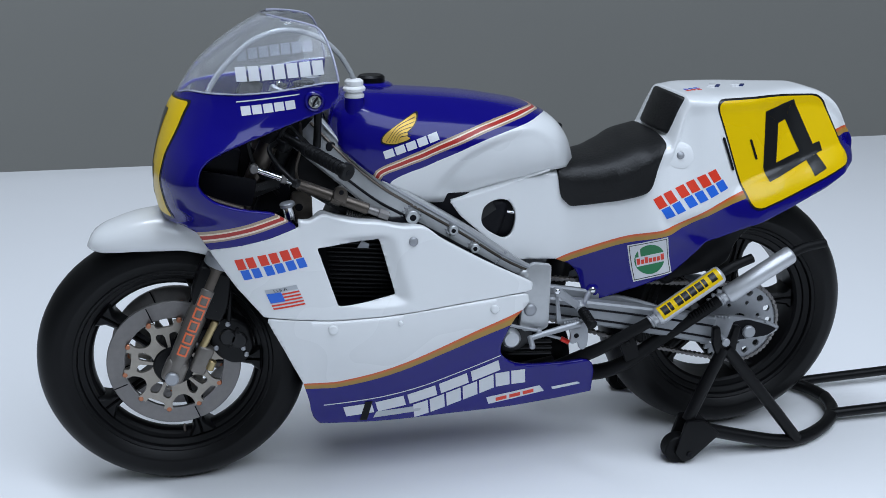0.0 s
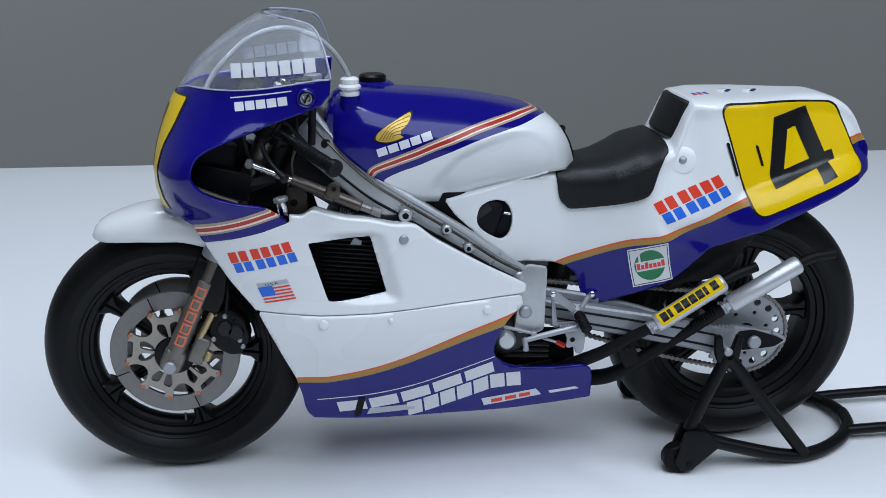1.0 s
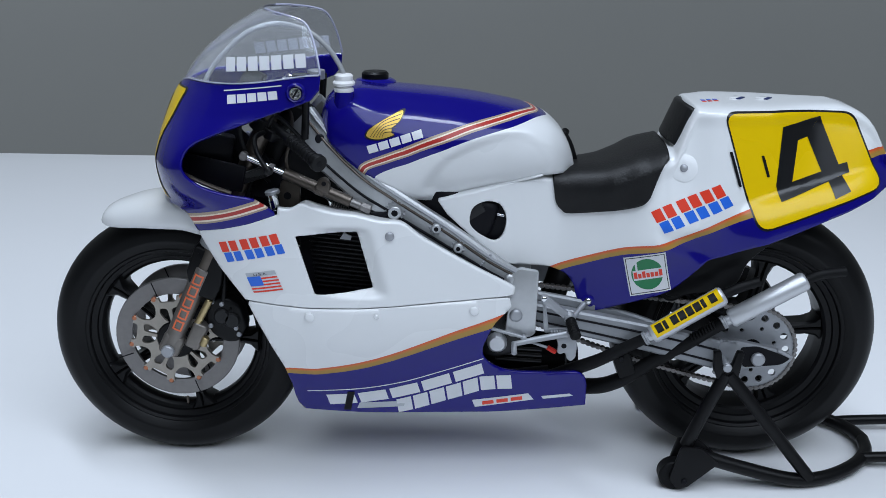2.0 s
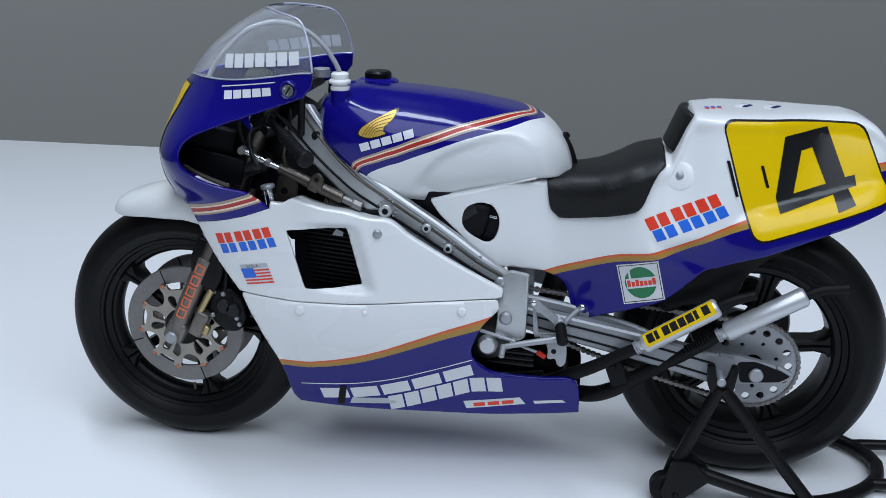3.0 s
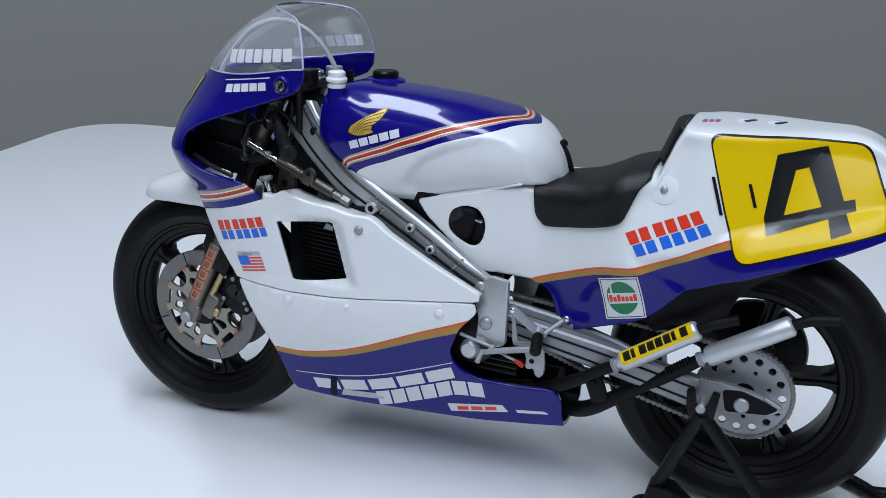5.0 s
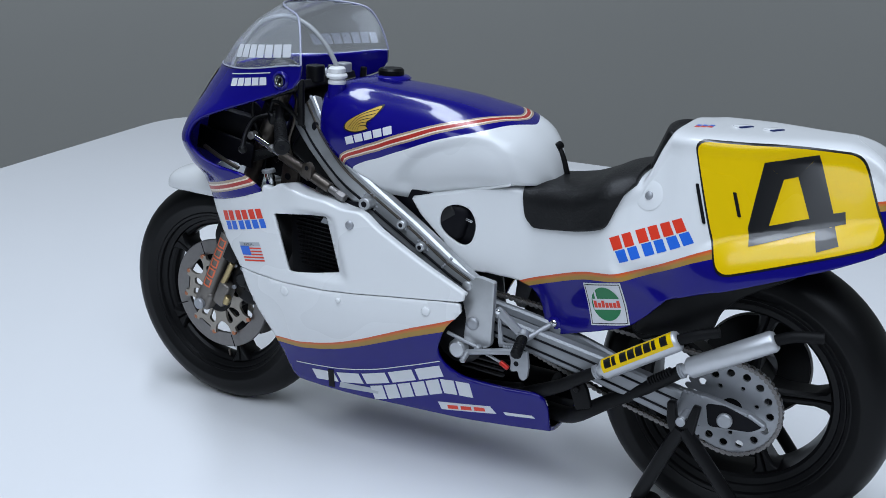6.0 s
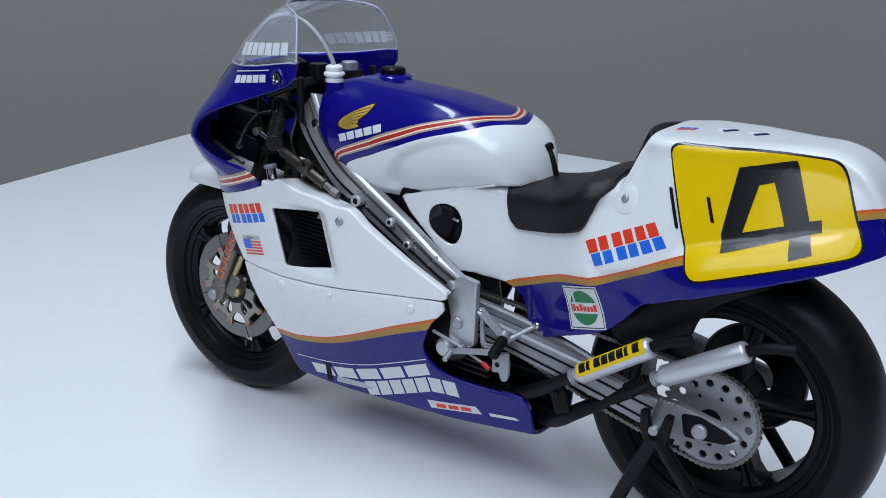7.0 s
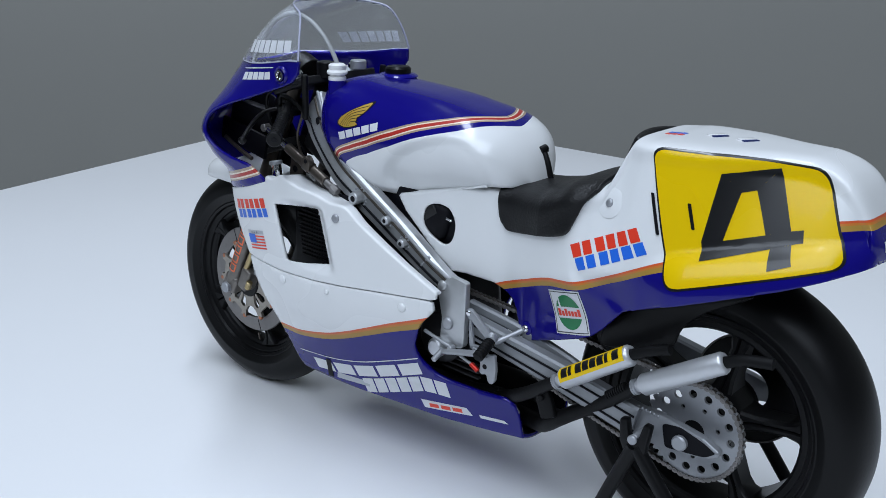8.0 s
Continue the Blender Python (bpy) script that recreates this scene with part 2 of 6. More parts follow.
def beam(path, wide, high, bevel=0.5):
    """A bar of oblong section along a line; wide(i), high(i): its size at each point; high runs across in the x-z plane."""
    bm = bmesh.new()
    p = [Vector(q) for q in path]
    rings = []
    for i, q in enumerate(p):
        d = (p[min(i + 1, len(p) - 1)] - p[max(i - 1, 0)]).normalized()
        s = Vector((0, 1, 0))
        s = (s - d * s.dot(d)).normalized()
        u = s.cross(d)
        t = i / (len(p) - 1)
        w, h = wide(t) / 2, high(t) / 2
        b = min(bevel, w * 0.6, h * 0.6)
        prof = [(-w, -h + b), (-w, h - b), (-w + b, h), (w - b, h), (w, h - b), (w, -h + b), (w - b, -h), (-w + b, -h)]
        rings.append([bm.verts.new(q + s * a + u * c) for a, c in prof])
    for a, b in zip(rings, rings[1:]):
        for k in range(8):
            bm.faces.new((a[k], b[k], b[(k + 1) % 8], a[(k + 1) % 8]))
    bm.faces.new(rings[0])
    bm.faces.new(rings[-1][::-1])
    bmesh.ops.recalc_face_normals(bm, faces=bm.faces[:])
    return bm


def dome(at, r, h, way=(0, -1, 0), seg=20):
    """A low round bolt head that looks along way."""
    bm = lathe([(r, 0.25), (r, -h * 0.45), (r * 0.85, -h * 0.8), (r * 0.5, -h), (0, -h)], seg=seg)
    q = Vector((0, -1, 0)).rotation_difference(Vector(way))
    bmesh.ops.transform(bm, matrix=Matrix.Translation(at) @ q.to_matrix().to_4x4(), verts=bm.verts[:])
    return bm


def lies_on(bm):
    return BVHTree.FromBMesh(bm)


def film_on(tree, polys, lift=0.05, step=0.9, way=(0, 1, 0), mats=None):
    """Thin printed film: flat (x, z) outlines laid on a surface along way (from the left side, or from ahead)."""
    whole = None
    for k, poly in enumerate(polys):
        bm = bmesh.new()
        bm.faces.new([bm.verts.new((x, 0, z)) for x, z in poly])
        bmesh.ops.triangulate(bm, faces=bm.faces[:])
        for axis in (0, 2):
            lo, hi = min(v.co[axis] for v in bm.verts), max(v.co[axis] for v in bm.verts)
            c = lo + step * 0.5
            while c < hi:
                at, no = Vector((0, 0, 0)), Vector((0, 0, 0))
                at[axis], no[axis] = c, 1
                bmesh.ops.bisect_plane(bm, geom=bm.verts[:] + bm.edges[:] + bm.faces[:], plane_co=at, plane_no=no, dist=1e-5)
                c += step
        lost = []
        for v in bm.verts:
            if way[1]:
                src = Vector((v.co.x, -60 * way[1], v.co.z))
            else:
                src = Vector((-120 * way[0], v.co.x, v.co.z))
            hit, no, _, _ = tree.ray_cast(src, Vector(way))
            if hit is None:
                lost.append(v)
            else:
                if no.dot(Vector(way)) > 0:
                    no = -no
                v.co = hit + no * lift
        bmesh.ops.delete(bm, geom=lost, context="VERTS")
        bm.normal_update()
        turn = [f for f in bm.faces if f.normal.dot(Vector(way)) > 0]
        bmesh.ops.reverse_faces(bm, faces=turn)
        if mats:
            for f in bm.faces:
                f.material_index = mats[k]
        whole = bm if whole is None else add(whole, bm)
    return whole


def bars(p0, p1, high, n, gap=0.16, shear=0.0):
    """n blocks in a row from p0 to p1 on the (x, z) plane, each as high as high."""
    a, b = np.array(p0, float), np.array(p1, float)
    d = b - a
    up = np.array((-d[1], d[0])) / np.linalg.norm(d) * high + d / np.linalg.norm(d) * shear
    out = []
    for k in range(n):
        s, e = a + d * (k + gap / 2) / n, a + d * (k + 1 - gap / 2) / n
        out.append([tuple(s), tuple(e), tuple(e + up), tuple(s + up)])
    return out


def words_on(tree, text, at, lift=0.16):
    """Letters of the built-in font, laid on the left side; at(u, v) maps the line's box to (x, z)."""
    data = bpy.data.curves.new("words", "FONT")
    data.body = text
    tmp = bpy.data.objects.new("words", data)
    me = tmp.to_mesh()
    xs, ys = [v.co.x for v in me.vertices], [v.co.y for v in me.vertices]
    bm = bmesh.new()
    bm.from_mesh(me)
    tmp.to_mesh_clear()
    bpy.data.objects.remove(tmp)
    bpy.data.curves.remove(data)
    for v in bm.verts:
        x, z = at((v.co.x - min(xs)) / (max(xs) - min(xs)), (v.co.y - min(ys)) / (max(ys) - min(ys)))
        hit, no, _, _ = tree.ray_cast(Vector((x, -60, z)), Vector((0, 1, 0)))
        v.co = hit + Vector((0, -lift, 0))
    return bm


def spread(lo, hi, n):
    return [lo + (hi - lo) * i / n for i in range(n + 1)]

# ---- the table and the backdrop ----
def table_top():
    pts = rounded([(-315, 283), (-190, -420), (520, -420), (520, 283)], 46, 10)
    bm = bmesh.new()
    f = bm.faces.new([bm.verts.new((x, y, 0)) for x, y in pts])
    for v in bmesh.ops.extrude_face_region(bm, geom=[f])["geom"]:
        if isinstance(v, bmesh.types.BMVert):
            v.co.z = -22
    bmesh.ops.recalc_face_normals(bm, faces=bm.faces[:])
    rim = [e for e in bm.edges if abs(e.verts[0].co.z - e.verts[1].co.z) < 1e-6]
    bmesh.ops.bevel(bm, geom=rim, offset=2.0, segments=3, affect="EDGES", profile=0.5)
    ob = part("table_top", bm, TABLE, None, "plain white satin table top with rounded corners")
    return tagged(ob, category="table", kind="structure")


def backdrop_sheet():
    def place(u, v):
        a = radians(u)
        return (180 + 900 * math.sin(a), 60 + 760 * math.cos(a), v)
    bm = sheet(place, spread(-100, 85, 60), spread(-700, 1100, 12))
    ob = part("backdrop", bm, BACKING, None, "plain mid grey matt studio backdrop", thick=4)
    return tagged(ob, category="backdrop", kind="structure")


table_top()
backdrop_sheet()
floor_mesh = bmesh.new()
bmesh.ops.create_grid(floor_mesh, x_segments=8, y_segments=8, size=1150)
for v in floor_mesh.verts:
    v.co.z = -700
tagged(part("floor", floor_mesh, BACKING, None, "plain grey floor below the table", thick=5), category="floor", kind="structure")

# ---- the motorcycle ----
bike = tagged(new("model_motorcycle"), "white and blue scale model racing motorcycle on a black paddock stand", "model motorcycle")

FRONT, REAR = (-57.2, 1.0, 25.8), (57.6, 5.3, 27.0)
AXLE = (57.7, REAR[1], 26.6)  # sprocket, chain and axle blocks


def wheel(name, centre, tyre, bead, half, inner, hub, first, spoke_w):
    """A cast wheel with five spokes and its tyre."""
    cx, _, cz = centre
    r = bead
    prof = [(r - 0.6, -half + 0.9), (r + 0.7, -half + 0.7), (r + 0.9, -half + 0.25), (r + 0.3, -half), (r - 0.2, -half + 0.3), (r - 0.5, -half + 1.0),
            (r - 1.4, -half + 1.5), (r - 1.6, -half + 1.9), (inner + 0.5, -half + 2.1), (inner, -half + 2.6), (inner - 0.2, -0.6), (inner - 0.2, 0.6), (inner, half - 2.6),
            (inner + 0.5, half - 2.1), (r - 1.6, half - 1.9), (r - 0.5, half - 1.0), (r - 0.2, half - 0.3), (r + 0.3, half), (r + 0.9, half - 0.25), (r - 0.6, half - 0.9)]
    rim = part(name, lathe(prof, centre, 96), BLACK, bike, "satin black cast five-spoke wheel rim", sharp=25)
    t = tyre
    tp = [(r + 0.3, -half + 0.3), (r + 0.9, -half - 0.15), (r + 2.0, -half - 0.75), (r + 2.3, -half - 0.9), (r + 2.5, -half - 0.85)]
    w, top = half + 1.0, t
    for k in range(1, 15):
        a = math.pi * k / 15
        tp.append((r + 2.5 + (top - r - 2.5) * math.sin(a) ** 0.86, -w * math.cos(a)))
    tp += [(q, -y) for q, y in tp[4::-1]]
    part("tyre", lathe(tp, centre, 128), RUBBER, rim, "smooth black slick rubber tyre", sharp=60)
    part("hub", lathe([(0, -5.2), (hub - 0.6, -5.2), (hub, -4.6), (hub + 0.4, -2), (hub + 0.4, 2), (hub, 4.6), (hub - 0.6, 5.2), (0, 5.2)], centre, 40), BLACK, rim)
    for k in range(5):
        a = radians(first + 72 * k)
        e, s = Vector((math.cos(a), 0, math.sin(a))), Vector((-math.sin(a), 0, math.cos(a)))
        c = Vector(centre)
        bm = bmesh.new()
        rings = []
        for d, w1, h1 in ((hub - 0.5, spoke_w * 1.25, 3.4), (hub + 2.5, spoke_w * 0.82, 2.6), (inner - 3, spoke_w * 0.8, 2.4), (inner - 1, spoke_w * 1.1, 2.6), (inner + 0.6, spoke_w * 2.2, 3.0)):
            b = 0.5
            prof = [(-w1 / 2, -h1 + b), (-w1 / 2 + b, -h1), (-0.3, -h1), (0, -h1 + 0.5), (0.3, -h1), (w1 / 2 - b, -h1), (w1 / 2, -h1 + b), (w1 / 2, h1 - b), (w1 / 2 - b, h1), (-w1 / 2 + b, h1), (-w1 / 2, h1 - b)]
            rings.append([bm.verts.new(c + e * d + s * p + Vector((0, q, 0))) for p, q in prof])
        for a1, b1 in zip(rings, rings[1:]):
            for i in range(11):
                bm.faces.new((a1[i], a1[(i + 1) % 11], b1[(i + 1) % 11], b1[i]))
        bmesh.ops.recalc_face_normals(bm, faces=bm.faces[:])
        part("spoke", bm, BLACK, rim)
    return rim


front_wheel = wheel("front_wheel", FRONT, 25.7, 18.3, 3.9, 15.6, 4.2, 141, 2.4)
rear_wheel = wheel("rear_wheel", REAR, 26.8, 19.0, 6.4, 15.9, 5.2, 5, 3.2)
part("tyre_valve", rod((-56.4, -1.2, 10.4), (-56.4, -1.6, 12.2), 0.3), GUN, front_wheel)


def ring_plate(centre, r0, r1, y0, y1, seg=96):
    return lathe([(r0, y0), (r1 - 0.15, y0), (r1, y0 + 0.15), (r1, y1), (r0, y1)], centre, seg, closed=True)


def drilled(centre, r0, r1, y0, y1, holes, bevel=0.12):
    """A flat round plate from r0 to r1 with openings cut out; holes: polygons about the centre."""
    fns = [inside(h) for h in holes]
    out = []
    for y in (y0, y1):
        bm = sheet(lambda a, q: (q * math.cos(radians(a)), y, q * math.sin(radians(a))), spread(0, 360, 120), spread(r0, r1, 16))
        bmesh.ops.remove_doubles(bm, verts=bm.verts[:], dist=1e-3)
        for fn in fns:
            cut(bm, lambda x, _, z, fn=fn: -fn(x, z), low="drop")
        out.append(bm)
    bm = out[0]
    out[1].free()
    ext = bmesh.ops.extrude_face_region(bm, geom=bm.faces[:])["geom"]
    for v in ext:
        if isinstance(v, bmesh.types.BMVert):
            v.co.y = y1
    bmesh.ops.recalc_face_normals(bm, faces=bm.faces[:])
    bmesh.ops.translate(bm, vec=(centre[0], 0, centre[2]), verts=bm.verts[:])
    return bm


def turn2(poly, deg):
    c, s = math.cos(radians(deg)), math.sin(radians(deg))
    return [(x * c - z * s, x * s + z * c) for x, z in poly]


def circle2(cx, cz, r, n=14):
    return [(cx + r * math.cos(2 * math.pi * k / n), cz + r * math.sin(2 * math.pi * k / n)) for k in range(n)]


def front_brake(y, way):
    """A floating brake disc with its holed carrier and copper buttons."""
    disc = part("brake_disc", ring_plate(FRONT, 9.3, 12.6, y - 0.35, y + 0.35), STEEL, front_wheel, "brushed grey steel floating brake disc")
    holes = []
    for k in range(10):
        if k % 2:
            holes.append(turn2(rounded([(6.2, -0.7), (7.6, -2.1), (9.5, -2.2), (9.5, 2.2), (7.6, 2.1), (6.2, 0.7)], 0.8), 36 * k + 26))
        else:
            holes.append(turn2(rounded([(8.0, -1.7), (9.5, -1.9), (9.5, 1.9), (8.0, 1.7)], 0.5), 36 * k + 26))
            holes.append(turn2(rounded([(3.6, 0.25), (6.6, 0.45), (6.9, 1.9), (5.9, 2.2), (4.3, 1.4)], 0.5), 36 * k + 26))
            holes.append(turn2(rounded([(3.6, -0.25), (4.3, -1.4), (5.9, -2.2), (6.9, -1.9), (6.6, -0.45)], 0.5), 36 * k + 26))
    part("disc_carrier", drilled(FRONT, 2.2, 9.25, y - 0.5, y + 0.2, holes), CARRIER, front_wheel, "gunmetal disc carrier with cut-outs")
    for k in range(10):
        a = radians(36 * k + 8)
        at = (FRONT[0] + 9.25 * math.cos(a), y + way * 0.55, FRONT[2] + 9.25 * math.sin(a))
        part("disc_button", rod(at, (at[0], y - way * 0.3, at[2]), 0.55, seg=12), COPPER, front_wheel)
    for k in range(4):
        a = radians(90 * k + 20)
        e, s = (math.cos(a), math.sin(a)), (-math.sin(a), math.cos(a))
        poly = [(FRONT[0] + e[0] * q + s[0] * w, FRONT[2] + e[1] * q + s[1] * w) for q, w in ((9.5, -0.12), (12.6, -0.12), (12.6, 0.12), (9.5, 0.12))]
        part("disc_slot", slab(poly, y + way * 0.37, y + way * 0.33, 0), SHADE, disc)


front_brake(-3.4, -1)
front_brake(5.4, 1)

# forks, calipers and front fender
FORK = Vector((0.42, 0, 0.908)).normalized()


def fork_leg(y):
    side = -1 if y < 0 else 1
    a = Vector((FRONT[0] + 0.2, y, FRONT[2] + 0.6))
    leg = part("fork_leg", rod(a, a + FORK * 18, 1.8, 1.95), LEG, bike, "gunmetal lower fork leg with orange lettering")
    part("fork_lug", block((4.2, 3.2, 4.6), Matrix.Translation(a + Vector((0.3, 0, 0.4))) @ pose(0, 0, 0, 0, 25, 0), 0.9, 3), LEG, leg)
    part("clamp_lug", block((3.0, 3.4, 5.6), Matrix.Translation(a + FORK * 4.4 + Vector((3.6, 0, -1.6))) @ pose(0, 0, 0, 0, 25, 0), 0.6, 3), LEG, leg)
    part("axle_end", rod((FRONT[0], y + side * 0.5, FRONT[2]), (FRONT[0], y + side * 2.6, FRONT[2]), 1.25, chamfer=0.25), ALU, leg, "bright round axle end")
    part("fork_guard", slab(rounded([(-50.6, 47.6), (-44.9, 45.2), (-46.0, 39.2), (-47.6, 36.1), (-52.2, 37.6), (-52.7, 42.4)], 0.8), y - (1.5 if side < 0 else 2.7), y + (2.7 if side < 0 else 1.5), 0.6, 3), BLACK, leg, "black fork brace and guard")
    part("fork_tube", rod(a + FORK * 15, a + FORK * 53, 1.75), GUN, leg, "dark polished fork tube")
    part("fork_collar", rod(a + FORK * 22.5, a + FORK * 24.4, 2.7), ALU, leg)
    part("damping_rod", rod(a + FORK * 5.5 + Vector((2.9, side * 0.8, -1)), a + FORK * 12 + Vector((3.4, side * 0.8, -1)), 0.7), BRASS, leg, "brass anti-dive rod")
    part("banjo_bolt", rod(a + FORK * 3.4 + Vector((5.2, side * 1.4, -2.6)), a + FORK * 5.4 + Vector((5.2, side * 1.4, -2.6)), 0.75), BRASS, leg)
    return leg, a


leg_left, leg_foot = fork_leg(-8.1)
fork_leg(10.1)


def leg_letters():
    """Orange outline blocks up the lower leg."""
    for k in range(5):
        bm = None
        base = leg_foot + FORK * (4.2 + 2.6 * k)
        for u0, v0, u1, v1 in ((0, -0.95, 0.36, 0.95), (1.8, -0.95, 2.16, 0.95), (0.36, -0.95, 1.8, -0.6), (0.36, 0.6, 1.8, 0.95)):
            b = bmesh.new()
            rows = []
            for v in spread(v0, v1, 4):
                a = v / 1.95
                out = Vector((-math.sin(-a) * FORK.z, -math.cos(a), math.sin(-a) * FORK.x))
                rows.append([b.verts.new(base + FORK * u + out * 1.98) for u in (u0, u1)])
            for p, q in zip(rows, rows[1:]):
                b.faces.new((p[0], q[0], q[1], p[1]))
            bm = b if bm is None else add(bm, b)
        part("letter_block", bm, LETTER, leg_left)


LETTER = material("orange_print", (0.75, 0.16, 0.06), 0.4, grain=0.04)
leg_letters()


def caliper(y):
    side = -1 if y < 0 else 1
    body = part("brake_caliper", slab(rounded([(-49.8, 36.2), (-45.4, 36.4), (-42.7, 34.6), (-41.8, 30.4), (-43.6, 27.2), (-45.9, 27.0), (-48.4, 28.4), (-49.9, 30.6)], 0.9), y - 2.0, y + 2.0, 0.6, 3), BLACK, bike, "black two-piston brake caliper")
    part("caliper_bracket", block((6.4, 1.6, 3.0), Matrix.Translation((-50.0, y + side * 0.6, 32.5)) @ pose(0, 0, 0, 0, 10, 0), 0.6), BLACK, body)
    for x, z in ((-48.4, 35.6), (-46.5, 35.2), (-48.9, 30.6), (-43.9, 30.2), (-43.4, 28.9)):
        part("caliper_bolt", rod((x, y + side * 1.9, z), (x, y + side * 2.5, z), 0.5, seg=10), ALU, body)
    for x, z in ((-46.6, 32.6), (-44.6, 31.8)):
        part("piston_cap", lathe([(0, -0.5), (1.3, -0.5), (1.6, -0.2), (1.6, 0.4)], (x, y + side * 2.1, z), 18), ENGINE, body)
    part("caliper_rib", block((0.5, 0.5, 4.4), pose(-45.6, y + side * 2.05, 32.4, 0, 24, 0), 0.15), BLACK, body)
    return body


caliper(-6.0)
caliper(8.0)
part("brake_hose", tube([(-46.5, -7.5, 33.5), (-46, -7.6, 38), (-45, -7.8, 46), (-41, -8, 56), (-38, -8, 66)], 0.55), BLACK, bike)


def front_fender():
    zt = curve((-70.4, 50.0), (-69.4, 51.9), (-66, 53.6), (-61, 55.0), (-55, 55.6), (-48, 54.6), (-44, 53.0))
    zb = curve((-70.4, 49.9), (-68, 49.6), (-61, 50.0), (-55, 50.0), (-50, 49.0), (-44, 46.0))
    w = curve((-70.4, 1.4), (-69.6, 3.2), (-67, 5.0), (-62, 6.4), (-55, 7.0), (-44, 7.0))

    def place(x, v):
        a = v * math.pi / 2
        s = 1 if a >= 0 else -1
        c = max(0.0, math.cos(a))
        return (x, w(x) * s * abs(math.sin(a)) ** 0.85, zb(x) + (zt(x) - zb(x)) * c ** 0.7)
    bm = sheet(place, spread(-70.4, -44, 44), spread(1, -1, 30))
    part("front_fender", bm, WHITE, bike, "glossy white front fender", thick=0.7)


front_fender()

# ---- bodywork: fairing ----
NOSE_X = curve((40, -55.0), (50, -57.0), (56, -57.4), (58, -57.8), (61, -58.1), (64.4, -58.0), (67.6, -57.4), (72, -56.1), (75.7, -54.6), (78.1, -53.0),
               (82.6, -49.8), (85.7, -46.5), (88.2, -43.2), (90.1, -40.0), (91.5, -37.4))
BODY_W = curve((38, 19.0), (44, 19.0), (52, 18.7), (56, 18.4), (60, 19.4), (65, 20.6), (68, 20.4), (71, 19.0), (74, 17.4), (78, 16.5), (81, 16.1), (85, 15.0), (88, 13.7), (90, 12.5), (91.5, 11.2))
NOSE_L = curve((38, 25), (51, 25), (55, 21.5), (60, 13.0), (65, 10.0), (69, 12), (74, 17), (78, 21), (84, 20), (88, 16), (91.5, 12))


def nose(u, z):
    """A point of the level outline at height z: u = 0 at the nose, 1 at the rear of the left side, -1 of the right."""
    s, side = abs(u), -1 if u > 0 else 1
    xn, ln, w = NOSE_X(z), NOSE_L(z), BODY_W(z)
    if s < 0.7:
        a = s / 0.7 * math.pi / 2
        return (xn + ln * (1 - math.cos(a)), side * w * math.sin(a), z)
    return (xn + ln + (s - 0.7) / 0.3 * (-23.0 - xn - ln), side * w * (1 - 0.02 * (s - 0.7)), z)


def side_w(x, z):
    """Half width of the nose outline at x."""
    s = min(1.0, max(0.0, (x - NOSE_X(z)) / NOSE_L(z)))
    return BODY_W(z) * math.sqrt(max(0.0, 1 - (1 - s) ** 2))


BAND = lambda x: 55.0 + 0.22 * (x + 50.4) + 0.005 * (x + 50.4) ** 2
SCREEN_SEAM = curve((-53, 78.0), (-50, 78.9), (-46, 78.9), (-42, 79.0), (-37, 79.4), (-32, 80.1), (-27, 80.8), (-22, 81.0))
COWL_EDGE = [(-60, 80.5), (-22, 90)] + [(-24.9, 81.2), (-25.2, 78.4), (-26.6, 76.7)] + [tuple(p) for p in spline(
    [(-26.6, 76.7), (-29.6, 75.5), (-36.6, 73.2), (-44.2, 70.6), (-47.6, 69.0), (-49.2, 66.6), (-49.0, 64.0), (-46.6, 61.6), (-42.5, 60.1), (-37.4, 59.2)], 6)][1:] + \
    [(-36.9, 58.9), (-33.0, 56.3), (-38, 54.5), (-43, 53.1), (-48.6, 51.8), (-50.5, 54.9), (-53, 55.8), (-60, 55.8)]


def upper_cowl():
    bm = sheet(nose, spread(-1, 1, 150), spread(51, 83, 56))
    edge = inside(COWL_EDGE)
    cut(bm, lambda x, y, z: edge(x, z), low="drop")
    cut(bm, lambda x, y, z: SCREEN_SEAM(x) - z, low="drop")
    for off, below in ((0.0, 4), (0.55, 2), (0.85, 1), (1.6, 2), (1.95, 4), (2.3, 0)):
        cut(bm, lambda x, y, z: BAND(x) - off - z, high=below)
    bmesh.ops.recalc_face_normals(bm, faces=bm.faces[:])
    if sum(f.normal.y * f.calc_center_median().y for f in bm.faces) < 0:
        bmesh.ops.reverse_faces(bm, faces=bm.faces[:])
    tree = lies_on(bm)
    ob = part("upper_cowl", bm, [BLUE, RED, CREAM, ORANGE, TAN, SHADE], bike, "glossy dark blue nose cowl with red, cream and tan stripes", thick=0.7)
    return ob, tree


cowl, cowl_tree = upper_cowl()


